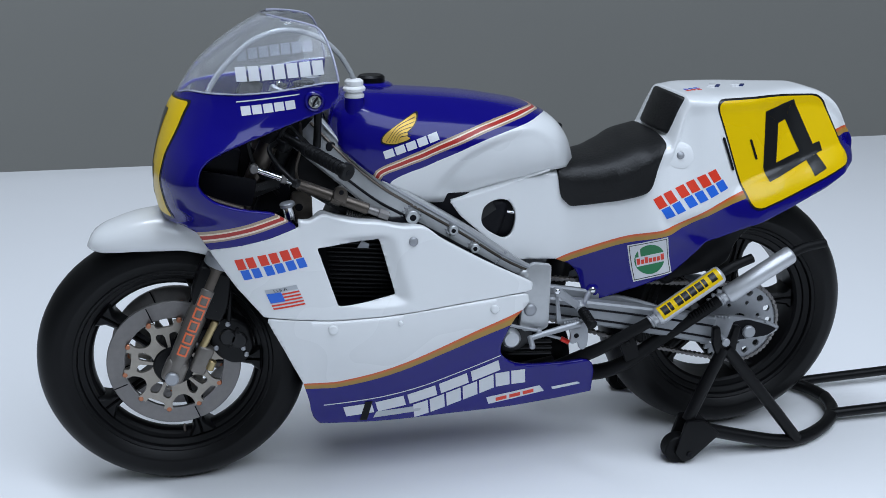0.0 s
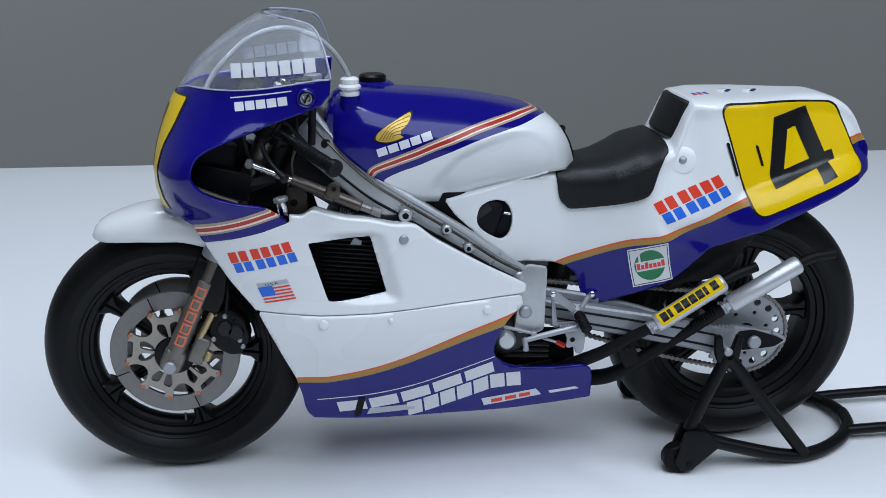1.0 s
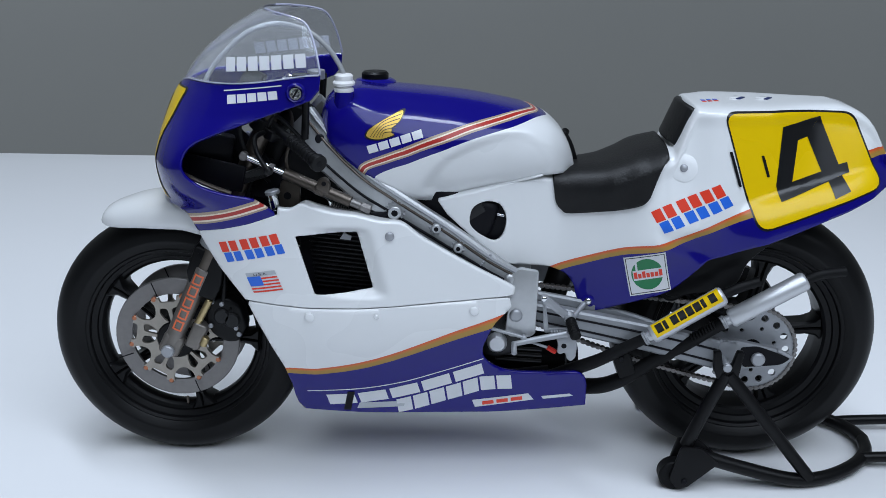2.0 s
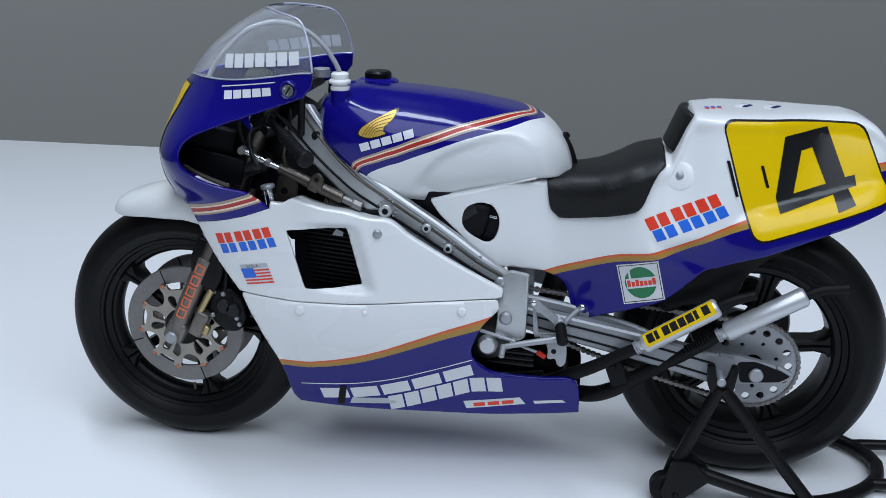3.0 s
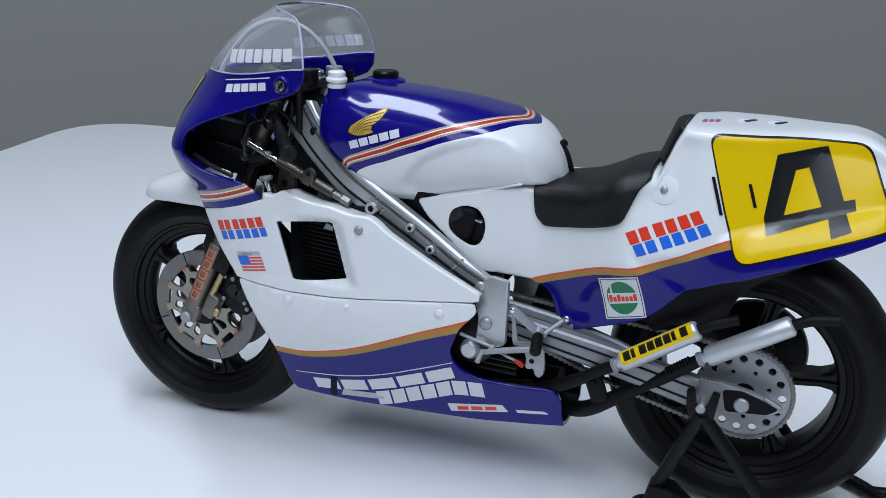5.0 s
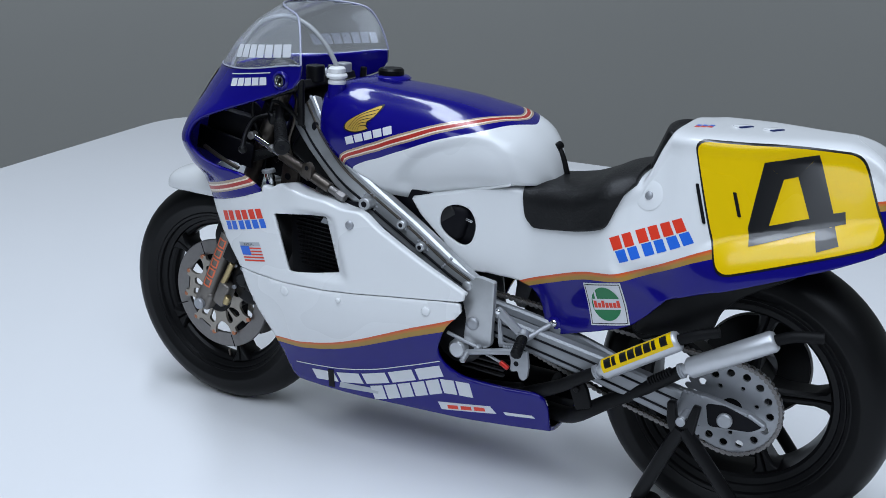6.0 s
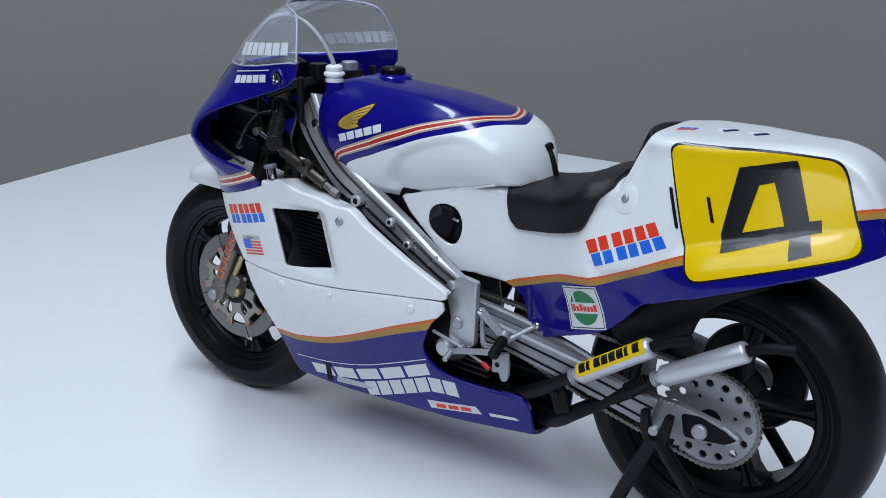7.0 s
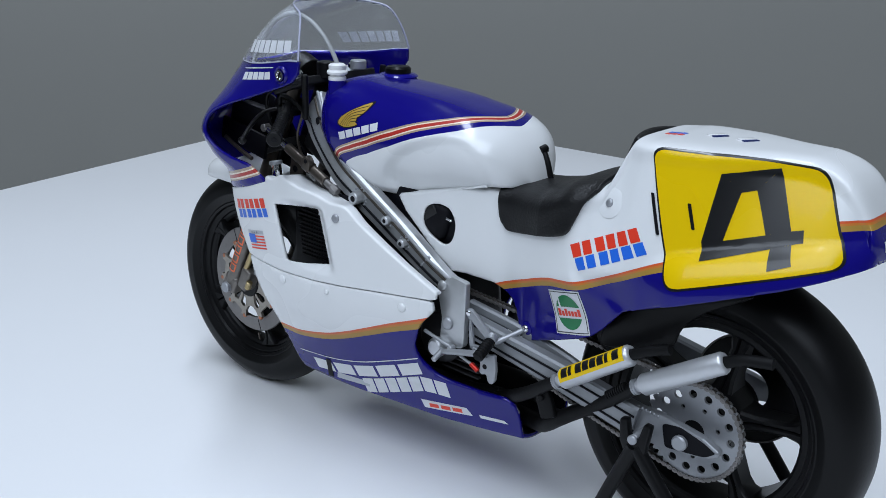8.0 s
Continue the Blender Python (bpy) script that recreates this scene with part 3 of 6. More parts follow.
PANEL = [(-9.0, 77.2), (9.0, 77.2), (11.2, 71.5), (12.2, 66), (11.6, 60.5), (10.4, 57.2), (-10.4, 57.2), (-11.6, 60.5), (-12.2, 66), (-11.2, 71.5)]
part("number_panel", film_on(cowl_tree, [rounded([(y * 1.035, 67.2 + (z - 67.2) * 1.03) for y, z in PANEL], 0.6)], 0.06, 0.6, way=(1, 0, 0)), INK, cowl, "black edge of the nose number panel")
part("number_panel", film_on(cowl_tree, [rounded(PANEL, 0.6)], 0.14, 0.6, way=(1, 0, 0)), YELLOW, cowl, "yellow number panel on the nose")
part("race_number", film_on(cowl_tree, [[(-4.4, 75.4), (-0.4, 75.4), (7.0, 66.2), (7.0, 63.2), (-6.8, 63.2), (-6.8, 66.0), (-4.4, 66.0)], [(-4.4, 63.4), (-1.2, 63.4), (-1.2, 59.6), (-4.4, 59.6)]], 0.22, 0.6, way=(1, 0, 0)), INK, cowl, "black race number 4")
part("lettering_bar", film_on(cowl_tree, bars((-41.6, 75.7), (-32.3, 76.8), 1.45, 5, 0.14), 0.06), PRINT, cowl)
part("lettering_line", film_on(cowl_tree, [[(-42.3, 77.75), (-31.7, 79.05), (-31.7, 79.25), (-42.3, 77.95)]], 0.06), PRINT, cowl)
part("cowl_screw", add(lathe([(0, -0.15), (0.5, -0.15), (0.75, -0.5), (1.05, -0.5), (1.15, 0.2)], (-29.2, -16.75, 77.9), 20)), CHROME, cowl, "slotted chrome cowl screw")
part("screw_recess", lathe([(1.2, 0.2), (1.2, -0.25), (1.5, -0.45), (1.75, -0.2), (1.85, 0.2)], (-29.2, -16.7, 77.9), 24), BLUE, cowl)
part("screw_slot", block((0.3, 0.12, 1.8), Matrix.Translation((-29.2, -17.22, 77.9)) @ pose(0, 0, 0, 0, 30, 0), 0), SHADE, cowl)


SCREEN_BACK = curve((78, -24.9), (81, -25.0), (84, -25.5), (86.5, -26.2), (88.8, -27.2), (89.8, -28.2), (90.4, -30.0), (91.1, -34.0), (91.5, -37.0))


def windscreen():
    bm = sheet(nose, spread(-1, 1, 110), spread(77.4, 91.5, 30))
    cut(bm, lambda x, y, z: z - SCREEN_SEAM(x) + 0.1, low="drop")
    cut(bm, lambda x, y, z: SCREEN_BACK(z) - x, low="drop")
    bmesh.ops.recalc_face_normals(bm, faces=bm.faces[:])
    if sum(f.normal.y * f.calc_center_median().y for f in bm.faces) < 0:
        bmesh.ops.reverse_faces(bm, faces=bm.faces[:])
    tree = lies_on(bm)
    ob = part("windscreen", bm, CLEAR, bike, "clear curved plastic windscreen with white lettering", thick=0.25)
    ob.visible_shadow = False
    return ob, tree


screen, screen_tree = windscreen()
for s in (-1, 1):
    rim_line = [(SCREEN_BACK(z), s * (side_w(SCREEN_BACK(z), z) - 0.1), z) for z in spread(81.0, 88.8, 12) + spread(88.8, 91.4, 16)[1:]]
    part("screen_edge", tube(rim_line, 0.2, 8, 1), SCREEN_EDGE, screen, "pale polished edge of the clear screen")
    seam_line = [(x, s * (side_w(x, SCREEN_SEAM(x)) + 0.05), SCREEN_SEAM(x) + 0.05) for x in spread(-52.6, -25.2, 40)]
    part("screen_seam", tube(seam_line, 0.13, 6, 1), SCREEN_EDGE, screen)
for way, (a, b) in (((0, 1, 0), ((-42.2, 81.0), (-27.2, 82.3))), ((0, -1, 0), ((-42.2, 81.0), (-27.2, 82.3)))):
    part("lettering_bar", film_on(screen_tree, bars(a, b, 2.35, 7, 0.16), 0.06, way=way), PRINT, screen, "white bar lettering")

# ---- side fairing ----
FAIR_TOP = curve((-52, 62), (-36, 60.5), (-33.4, 57.6), (-31.1, 57.3), (-28.6, 58.4), (-26.6, 57.8), (-23, 56.9), (-19, 56.4), (-14, 55.3), (-11.5, 55.2), (-7, 52.2), (2.3, 46.6), (9.1, 42.9), (11, 41.8))
FAIR_FLANGE = curve((-36, 0.3), (-32, 2.0), (-28, 6.0), (-20, 6.5), (-14, 5.5), (-11, 2.2), (0, 1.4), (11, 1.0))
SEAM = curve((-40, 39.6), (-33.8, 39.1), (-27.7, 38.7), (-18.4, 38.7), (-11, 39.1), (-2.8, 39.7), (5.5, 40.3), (9.5, 40.6))
LONG = curve((-50, 12.0), (-46, 14.2), (-40, 16.8), (-34, 18.6), (-27, 19.1), (-15, 18.6), (-5, 17.4), (3, 16.5), (10, 15.6), (18, 14.4), (26, 13.0))
HIGH = curve((0, 0.54), (0.3, 0.56), (1.4, 0.59), (3.4, 0.63), (7.0, 0.71), (13.2, 0.84), (18, 0.94), (23, 0.995), (26, 1.0), (38, 1.0), (46, 0.96))
BELLY = curve((-33, 14.2), (-15, 13.4), (5, 13.4), (16, 13.9), (26, 14.6))


def fair_w(x, z):
    if x > -33:
        w = LONG(x) * HIGH(z - 13.6)
    else:
        w = min(side_w(x, max(40, z)), LONG(max(x, -33)) + 1) * (HIGH(z - 13.6) if z < 40 else 1)
        w = w + (LONG(-33) * HIGH(z - 13.6) - side_w(-33, max(40, z)) * (HIGH(z - 13.6) if z < 40 else 1)) * smooth(-50, -33, x)
    return w


WINDOW = rounded([(-29.9, 52.5), (-18.8, 53.1), (-16.0, 42.3), (-20.9, 41.6), (-26.5, 41.3)], 0.35)


def recess(x, z):
    """Depth of the scoop behind the window."""
    edge = -18.8 + (53.1 - z) / 10.8 * 2.8
    return 1.7 * (1 - smooth(edge - 0.3, edge + 3.4, x)) * smooth(edge - 12, edge - 3, x) * smooth(40.2, 42.4, z) * (1 - smooth(52.6, 54.6, z))


def side_fairing(side):
    def place(x, v):
        top, r = FAIR_TOP(x), 0.55
        if v <= 1:
            z = 38.2 + (top - r - 38.2) * v
            return (x, fair_w(x, z) - recess(x, z), z)
        w = fair_w(x, top - r)
        if v <= 2:
            a = (v - 1) * math.pi / 2
            return (x, w - r * (1 - math.cos(a)) * 1.0, top - r + r * math.sin(a))
        return (x, w - r - FAIR_FLANGE(x) * (v - 2), top - 0.15 * FAIR_FLANGE(x) * (v - 2))
    vs = spread(0, 1, 44) + spread(1, 2, 6)[1:] + spread(2, 3, 5)[1:]
    bm = sheet(place, spread(-49.2, 10.2, 110), vs)
    outline = [(-48.6, 51.8), (-43, 53.1), (-38, 54.5), (-33.0, 56.3), (-32.6, 62), (5, 62), (10.3, 43), (10.0, 41.0)] + [(x, SEAM(x) + 0.12) for x in (9, 5.5, 1, -2.8, -7, -11, -18.4, -23, -27.7, -33.8, -37)] + [(-39.7, 39.7), (-44.3, 45.3)]
    edge, gap = inside(outline), inside(WINDOW)
    cut(bm, lambda x, y, z: edge(x, z), low="drop")
    cut(bm, lambda x, y, z: -gap(x, z), low="drop")
    for v in bm.verts:
        v.co.y *= side
    bmesh.ops.recalc_face_normals(bm, faces=bm.faces[:])
    if sum(f.normal.y * side for f in bm.faces) < 0:
        bmesh.ops.reverse_faces(bm, faces=bm.faces[:])
    tree = lies_on(bm)
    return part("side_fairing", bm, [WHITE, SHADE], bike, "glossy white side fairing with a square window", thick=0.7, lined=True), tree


fair_left, fair_tree = side_fairing(-1)
side_fairing(1)


def split_logo(tree, owner, a, b, high, lift=0.06):
    """Three slanted blocks, red above and bright blue below."""
    upper, lower = [], []
    p, q = np.array(a, float), np.array(b, float)
    d = q - p
    e = d / np.linalg.norm(d)
    up = np.array((-e[1], e[0]))
    n = np.linalg.norm(d)

    def at(u, v):
        return tuple(p + e * (u * n) + up * (v * high))
    for s in (0.0, 0.355, 0.69):
        for a0, a1 in ((0.0, 0.13), (0.165, 0.29)):
            upper.append([at(s + a0, 0.5), at(s + a1, 0.5), at(s + a1 - 0.02, 1.0), at(s + a0 - 0.02, 1.0)])
            lower.append([at(s + a0 + 0.04, 0.0), at(s + a1 + 0.04, 0.0), at(s + a1 + 0.02, 0.46), at(s + a0 + 0.02, 0.46)])
    part("logo_block", film_on(tree, upper, lift), LRED, owner, "red upper half of a printed logo")
    part("logo_block", film_on(tree, lower, lift), LBLUE, owner, "blue lower half of a printed logo")


split_logo(fair_tree, fair_left, (-43.2, 46.6), (-31.9, 49.2), 3.9)


def flag(tree, owner):
    o, ex, ez = np.array((-37.9, 41.2)), np.array((5.6, 1.0)), np.array((-1.5, 3.7))

    def at(u, v):
        return tuple(o + ex * u + ez * v)

    def quad(u0, v0, u1, v1):
        return [at(u0, v0), at(u1, v0), at(u1, v1), at(u0, v1)]
    part("flag_ground", film_on(tree, [quad(0, 0, 1, 0.8)], 0.05), PRINT, owner)
    part("flag_tab", film_on(tree, [quad(0, 0.8, 1, 1.0)], 0.06), GREYPRINT, owner)
    part("flag_stripes", film_on(tree, [quad(0, k * 0.8 / 5, 1, (k + 0.5) * 0.8 / 5) for k in range(5)], 0.09), LRED, owner)
    part("flag_canton", film_on(tree, [quad(0, 0.33, 0.46, 0.8)], 0.12), LBLUE, owner)
    part("flag_words", words_on(tree, "U.S.A.", lambda u, v: at(0.26 + 0.46 * u, 0.835 + 0.12 * v)), INK, owner)


flag(fair_tree, fair_left)


def bolt_on(tree, owner, x, z, r, mat, h=0.55, label="", back=None):
    hit, no, _, _ = tree.ray_cast(Vector((x, -60, z)), Vector((0, 1, 0)))
    if hit is None:
        hit, no = Vector((x, back, z)), Vector((0, -1, 0))
    if no.y > 0:
        no = -no
    part("bolt", dome(hit, r, h, no), mat, owner, label)
    return hit


bolt_on(fair_tree, fair_left, -12.8, 52.6, 0.85, ALU, 0.5, "small silver bolt")

# ---- belly cowl ----
LOW_EDGE = [(-39.4, 39.4), (-36.5, 33.2), (-33.2, 25.0), (-32.2, 20.5), (-31.9, 17.8), (-31.4, 16.0), (-30.3, 14.5), (-28.6, 13.4), (-26.5, 12.6), (-26.0, 10), (24.4, 10), (25.2, 14.0), (25.1, 20.0), (24.6, 21.9), (23.7, 22.8), (22.4, 23.1)] + \
    [tuple(p) for p in spline([(22.4, 23.1), (17, 23.2), (10.4, 23.8), (7.2, 24.9), (5.0, 27.0), (4.4, 29.4), (5.0, 31.6), (6.5, 35.0), (8.6, 37.4), (9.6, 38.8), (9.2, 40.3)], 5)][1:] + \
    [(x, SEAM(x) - 0.12) for x in (5.5, 1, -2.8, -7, -11, -18.4, -23, -27.7, -33.8, -37)]
RED_EDGE = curve((-40, 25.2), (-33, 25.0), (-28.2, 25.0), (-23.9, 25.6), (-18.6, 26.8), (-13.3, 28.6), (-6.9, 31.2), (-0.6, 33.8), (5.7, 36.1), (9, 37.4))


def belly_cowl():
    def place(x, v):
        side = -1 if v < 0 else 1
        s = abs(v)
        zb = BELLY(x)
        if s < 0.35:
            k = s / 0.35
            w0 = LONG(max(-33, x)) * 0.54
            return (x, side * w0 * k, zb + 0.35 - 1.1 * (1 - k ** 3))
        z = zb + 0.35 + (41.2 - zb - 0.35) * ((s - 0.35) / 0.65) ** 1.5
        w0 = LONG(max(-33, x)) * 0.54
        w1 = fair_w(x, 13.6 + (z - zb) * (41.2 - 13.6) / (41.2 - zb)) if x > -33 else fair_w(x, z)
        return (x, side * max(w0, w1), z)
    bm = sheet(place, spread(-40.2, 25.4, 110), spread(-1, 1, 100))
    edge = inside(LOW_EDGE)
    cut(bm, lambda x, y, z: edge(x, z), low="drop")
    cut(bm, lambda x, y, z: RED_EDGE(x) - z, high=2)
    cut(bm, lambda x, y, z: RED_EDGE(x) - 0.28 - 0.004 * (x + 33) - z, high=4)
    cut(bm, lambda x, y, z: RED_EDGE(x) - 0.58 - 0.008 * (x + 33) - z, high=3)
    cut(bm, lambda x, y, z: RED_EDGE(x) - 1.35 - 0.03 * (x + 33) * 0.6 - z, high=1)
    bmesh.ops.recalc_face_normals(bm, faces=bm.faces[:])
    if sum(f.normal.y * f.calc_center_median().y for f in bm.faces) < 0:
        bmesh.ops.reverse_faces(bm, faces=bm.faces[:])
    tree = lies_on(bm)
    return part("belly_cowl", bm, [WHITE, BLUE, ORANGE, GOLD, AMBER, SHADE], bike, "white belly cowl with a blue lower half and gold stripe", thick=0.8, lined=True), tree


belly, belly_tree = belly_cowl()
for x, z, r in ((-27.6, 37.0, 0.95), (2.7, 37.9, 0.9), (-15.3, 37.2, 0.5)):
    bolt_on(belly_tree, belly, x, z, r, WHITE, 0.5, "white painted bolt head")
line_z = curve((-29.5, 19.3), (-19.9, 20.1), (-11.2, 21.8), (-2.4, 24.7), (4.9, 27.4))
xs = spread(-29.5, 4.6, 24)
part("lettering_line", film_on(belly_tree, [[(x, line_z(x) - 0.11) for x in xs] + [(x, line_z(x) + 0.11) for x in xs[::-1]]], 0.06), PRINT, belly)


def bowed_bars(fn, x0, x1, h0, h1, n, gap, lean=0.6):
    """Blocks that follow a bowed base line."""
    out = []
    for k in range(n):
        a, b = x0 + (x1 - x0) * (k + gap / 2) / n, x0 + (x1 - x0) * (k + 1 - gap / 2) / n
        out.append([(a, fn(a) + h0), (b, fn(b) + h0), (b - lean * (h1 - h0) * 0.4, fn(b) + h1), (a - lean * (h1 - h0) * 0.4, fn(a) + h1)])
    return out


part("lettering_bar", film_on(belly_tree, bowed_bars(line_z, -25.6, 5.2, -3.7, -1.2, 5, 0.12), 0.06), PRINT, belly, "white block lettering")
part("lettering_bar", film_on(belly_tree, bowed_bars(line_z, -12.0, 10.6, -7.7, -4.3, 7, 0.12, 0.3), 0.06), PRINT, belly, "white block lettering")
part("small_sticker", film_on(belly_tree, [[(-20.0, 15.0), (-10.8, 15.6), (-10.3, 17.0), (-19.4, 16.5)]], 0.06), GREYPRINT, belly, "small pale sticker")
part("small_sticker", film_on(belly_tree, [[(3.2, 15.2), (14.8, 16.8), (13.6, 18.4), (2.6, 17.0)]], 0.07), PRINT, belly, "small white sticker")
part("sticker_bar", film_on(belly_tree, bars((4.4, 15.7), (12.8, 16.9), 0.9, 3, 0.2), 0.1), LRED, belly)
part("small_sticker", film_on(belly_tree, [[(16.6, 16.9), (22.6, 17.4), (21.8, 18.0), (16.2, 17.6)]], 0.07), PRINT, belly, "small white sticker")
part("drain_slot", film_on(belly_tree, [[(-22.6, 14.6), (-21.2, 14.6), (-20.2, 19.4), (-21.6, 19.4)]], 0.12), SHADE, belly, "dark drain slot")

# ---- fuel tank ----
TANK_TOP = curve((-26.6, 72.5), (-25.6, 75.2), (-24, 76.6), (-19.4, 77.6), (-14, 77.2), (-7.7, 76.7), (0, 75.9), (6.3, 74.8), (11.8, 73.6), (14, 72.7), (16.2, 71.5), (18.4, 69.4), (20.0, 66.9), (21.0, 64.2), (21.5, 61.9))
TANK_LOW = curve((-26.6, 71.8), (-25.8, 69.6), (-23.4, 67.1), (-18.3, 62.9), (-13, 59.2), (-9, 57.4), (-4.2, 57.0), (2.5, 58.7), (9.8, 60.4), (17, 61.9), (21.5, 61.7))
TANK_W = curve((-26.6, 4.5), (-25.6, 8.6), (-24, 11.0), (-20, 13.0), (-14, 14.1), (-7, 14.7), (0, 15.0), (8, 14.6), (13, 13.1), (16, 11.2), (18.5, 8.2), (20.2, 5.2), (21.5, 2.6))
KNEE = [tuple(p) for p in spline([(-5.2, 56.5), (-6.8, 60.5), (-3.0, 65.8), (3.3, 69.0), (8.5, 70.2), (12.6, 69.6), (15.2, 67.0), (16.6, 62.0), (16, 50), (2, 46), (-6, 49)], 5, True)]
# where each painted edge crosses the tank at so many degrees round from the top
TOP_EDGE = curve((0, 12.7), (4.5, 12.2), (17.2, 10), (27.5, 7), (36, 4), (44.8, 1), (51.4, -2), (57, -5), (62.6, -8), (69, -11), (76.3, -14), (84.2, -17), (94, -20.5))
LOW_EDGE_T = curve((0, 14.3), (8, 13.7), (21.7, 12), (31.8, 10), (41.2, 7), (49.4, 4), (55.6, 1), (60.5, -2), (65, -5), (69.8, -8), (75.3, -11), (81.7, -14), (88.2, -17), (94, -19.5))
WHITE_EDGE = curve((0, 15.8), (14.2, 14.4), (33, 12), (41.8, 10), (49.8, 7), (56, 4), (60.8, 1), (65, -2), (69.4, -5), (74, -8), (79, -11), (85, -14), (91.6, -17), (95, -18.5))
TUCK = curve((-24, 0.0), (-18, 1.0), (-12, 2.8), (-4, 5.4), (8, 5.2), (14, 3.6), (19, 0.8))


def fuel_tank():
    knee = inside(KNEE)

    def place(x, deg):
        zt, zb, w = TANK_TOP(x), TANK_LOW(x), TANK_W(x)
        h = zt - zb
        d = abs(deg)
        a = radians(d)
        side = -1 if deg < 0 else 1
        e = 0.66 - 0.17 * (1 - smooth(-25, -11, x)) * (1 - smooth(45, 68, d))
        z = zb + h * max(0.0, math.cos(a)) ** e
        y = w * math.sin(a) ** 0.66
        below = smooth(-1.5, 2.5, x - WHITE_EDGE(d))
        low = min(1.0, max(0.0, 1 - (z - zb) / (0.62 * h)))
        y -= 1.35 * smooth(-0.7, 1.5, knee(x, z)) * (1 - 0.6 * smooth(6, 15, x)) * below * smooth(30, 55, d) + TUCK(x) * low * (0.35 + 0.65 * low)
        z -= 0.55 * smooth(12, 30, d) * (1 - smooth(30, 56, d)) * smooth(-24, -14, x) * (1 - smooth(2, 12, x))
        return (x, side * y + 0.028 * max(0.0, x + 20), z)
    bm = bmesh.new()
    bands = ((40, 0), (1, 4), (1, 3), (2, 2), (1, 3), (1, 4), (3, 0), (44, 1))
    rows = []
    for deg in spread(-90, 90, 150):
        lo, hi, white = TOP_EDGE(abs(deg)), LOW_EDGE_T(abs(deg)), WHITE_EDGE(abs(deg))
        marks = [-26.6] + [lo + (hi - lo) * f for f in (0, 0.18, 0.31, 0.68, 0.81, 1)] + [white, 21.5]
        xs = [-26.6]
        for (n, _), a, c in zip(bands, marks, marks[1:]):
            xs += spread(a, c, n)[1:]
        rows.append([bm.verts.new(place(x, deg)) for x in xs])
    kinds = [m for n, m in bands for _ in range(n)]
    for a, c in zip(rows, rows[1:]):
        for k, m in enumerate(kinds):
            bm.faces.new((a[k], c[k], c[k + 1], a[k + 1])).material_index = m
    bmesh.ops.recalc_face_normals(bm, faces=bm.faces[:])
    if sum(f.normal.y * f.calc_center_median().y for f in bm.faces) < 0:
        bmesh.ops.reverse_faces(bm, faces=bm.faces[:])
    tree = lies_on(bm)
    ob = part("fuel_tank", bm, [BLUE, WHITE, RED, CREAM, TAN], bike, "glossy blue over white fuel tank with striped flank", thick=0.6)
    for side in (-90, 90):
        lip = [Vector(place(x, side)) + Vector((0, side / 300, 0.2)) for x in spread(-3.6, 15.0, 40)]
        part("tank_lip", tube(lip, 0.26, 8, 1), WHITE, ob)
    return ob, tree


tank, tank_tree = fuel_tank()
part("lettering_bar", film_on(tank_tree, bars((-17.0, 66.5), (-6.9, 69.7), 1.45, 5, 0.14, 0.0), 0.06), PRINT, tank, "white block lettering")


def wing():
    """A gilt wing of stacked feathers."""
    whole = [tuple(p) for p in spline([(-15.2, 69.0), (-17.5, 69.4), (-17.3, 70.6), (-15.6, 71.9), (-13.2, 73.2), (-10.6, 74.3), (-10.8, 73.0), (-11.8, 71.8), (-12.9, 71.1), (-13.3, 70.5), (-12.2, 69.9)], 4, True)]
    fill = [tuple(np.array((-14.3, 71.2)) + 0.9 * (np.array(p) - np.array((-14.3, 71.2)))) for p in whole]
    part("wing_edge", film_on(tank_tree, [whole], 0.06, 0.6), INK, tank)
    part("wing_mark", film_on(tank_tree, [fill], 0.1, 0.6), GILT, tank, "gilt wing mark")
    lines = []
    for k in range(5):
        a, b = np.array((-16.7 + 0.55 * k, 69.6 - 0.02 * k)), np.array((-11.1 - 0.28 * k, 73.5 - 0.72 * k))
        m = (a + b) / 2 + np.array((-0.7, 0.55 - 0.05 * k))
        p = spline([a, m, b], 8)
        lines.append([tuple(q) for q in p] + [(q[0] + 0.03, q[1] - 0.11) for q in p[::-1]])
    part("feather_line", film_on(tank_tree, lines, 0.14, 0.6), INK, tank)


wing()
part("tank_cap", lathe([(0, -0.0), (2.3, 0.0), (2.6, -0.3), (2.6, -1.5), (2.2, -1.9), (0, -1.9)], (0, 0, 0), 30), BLACK, tank, "black screw filler cap").matrix_basis = pose(-0.0172, 0.0040, 0.0772, -90, 0, 0)
part("cap_ring", lathe([(2.5, 0.6), (3.8, 0.5), (4.1, 0.0), (3.4, -0.5), (2.5, -0.6)], (0, 0, 0), 32), BLUE, tank).matrix_basis = pose(-0.0172, 0.0040, 0.0772, -90, 0, 0)


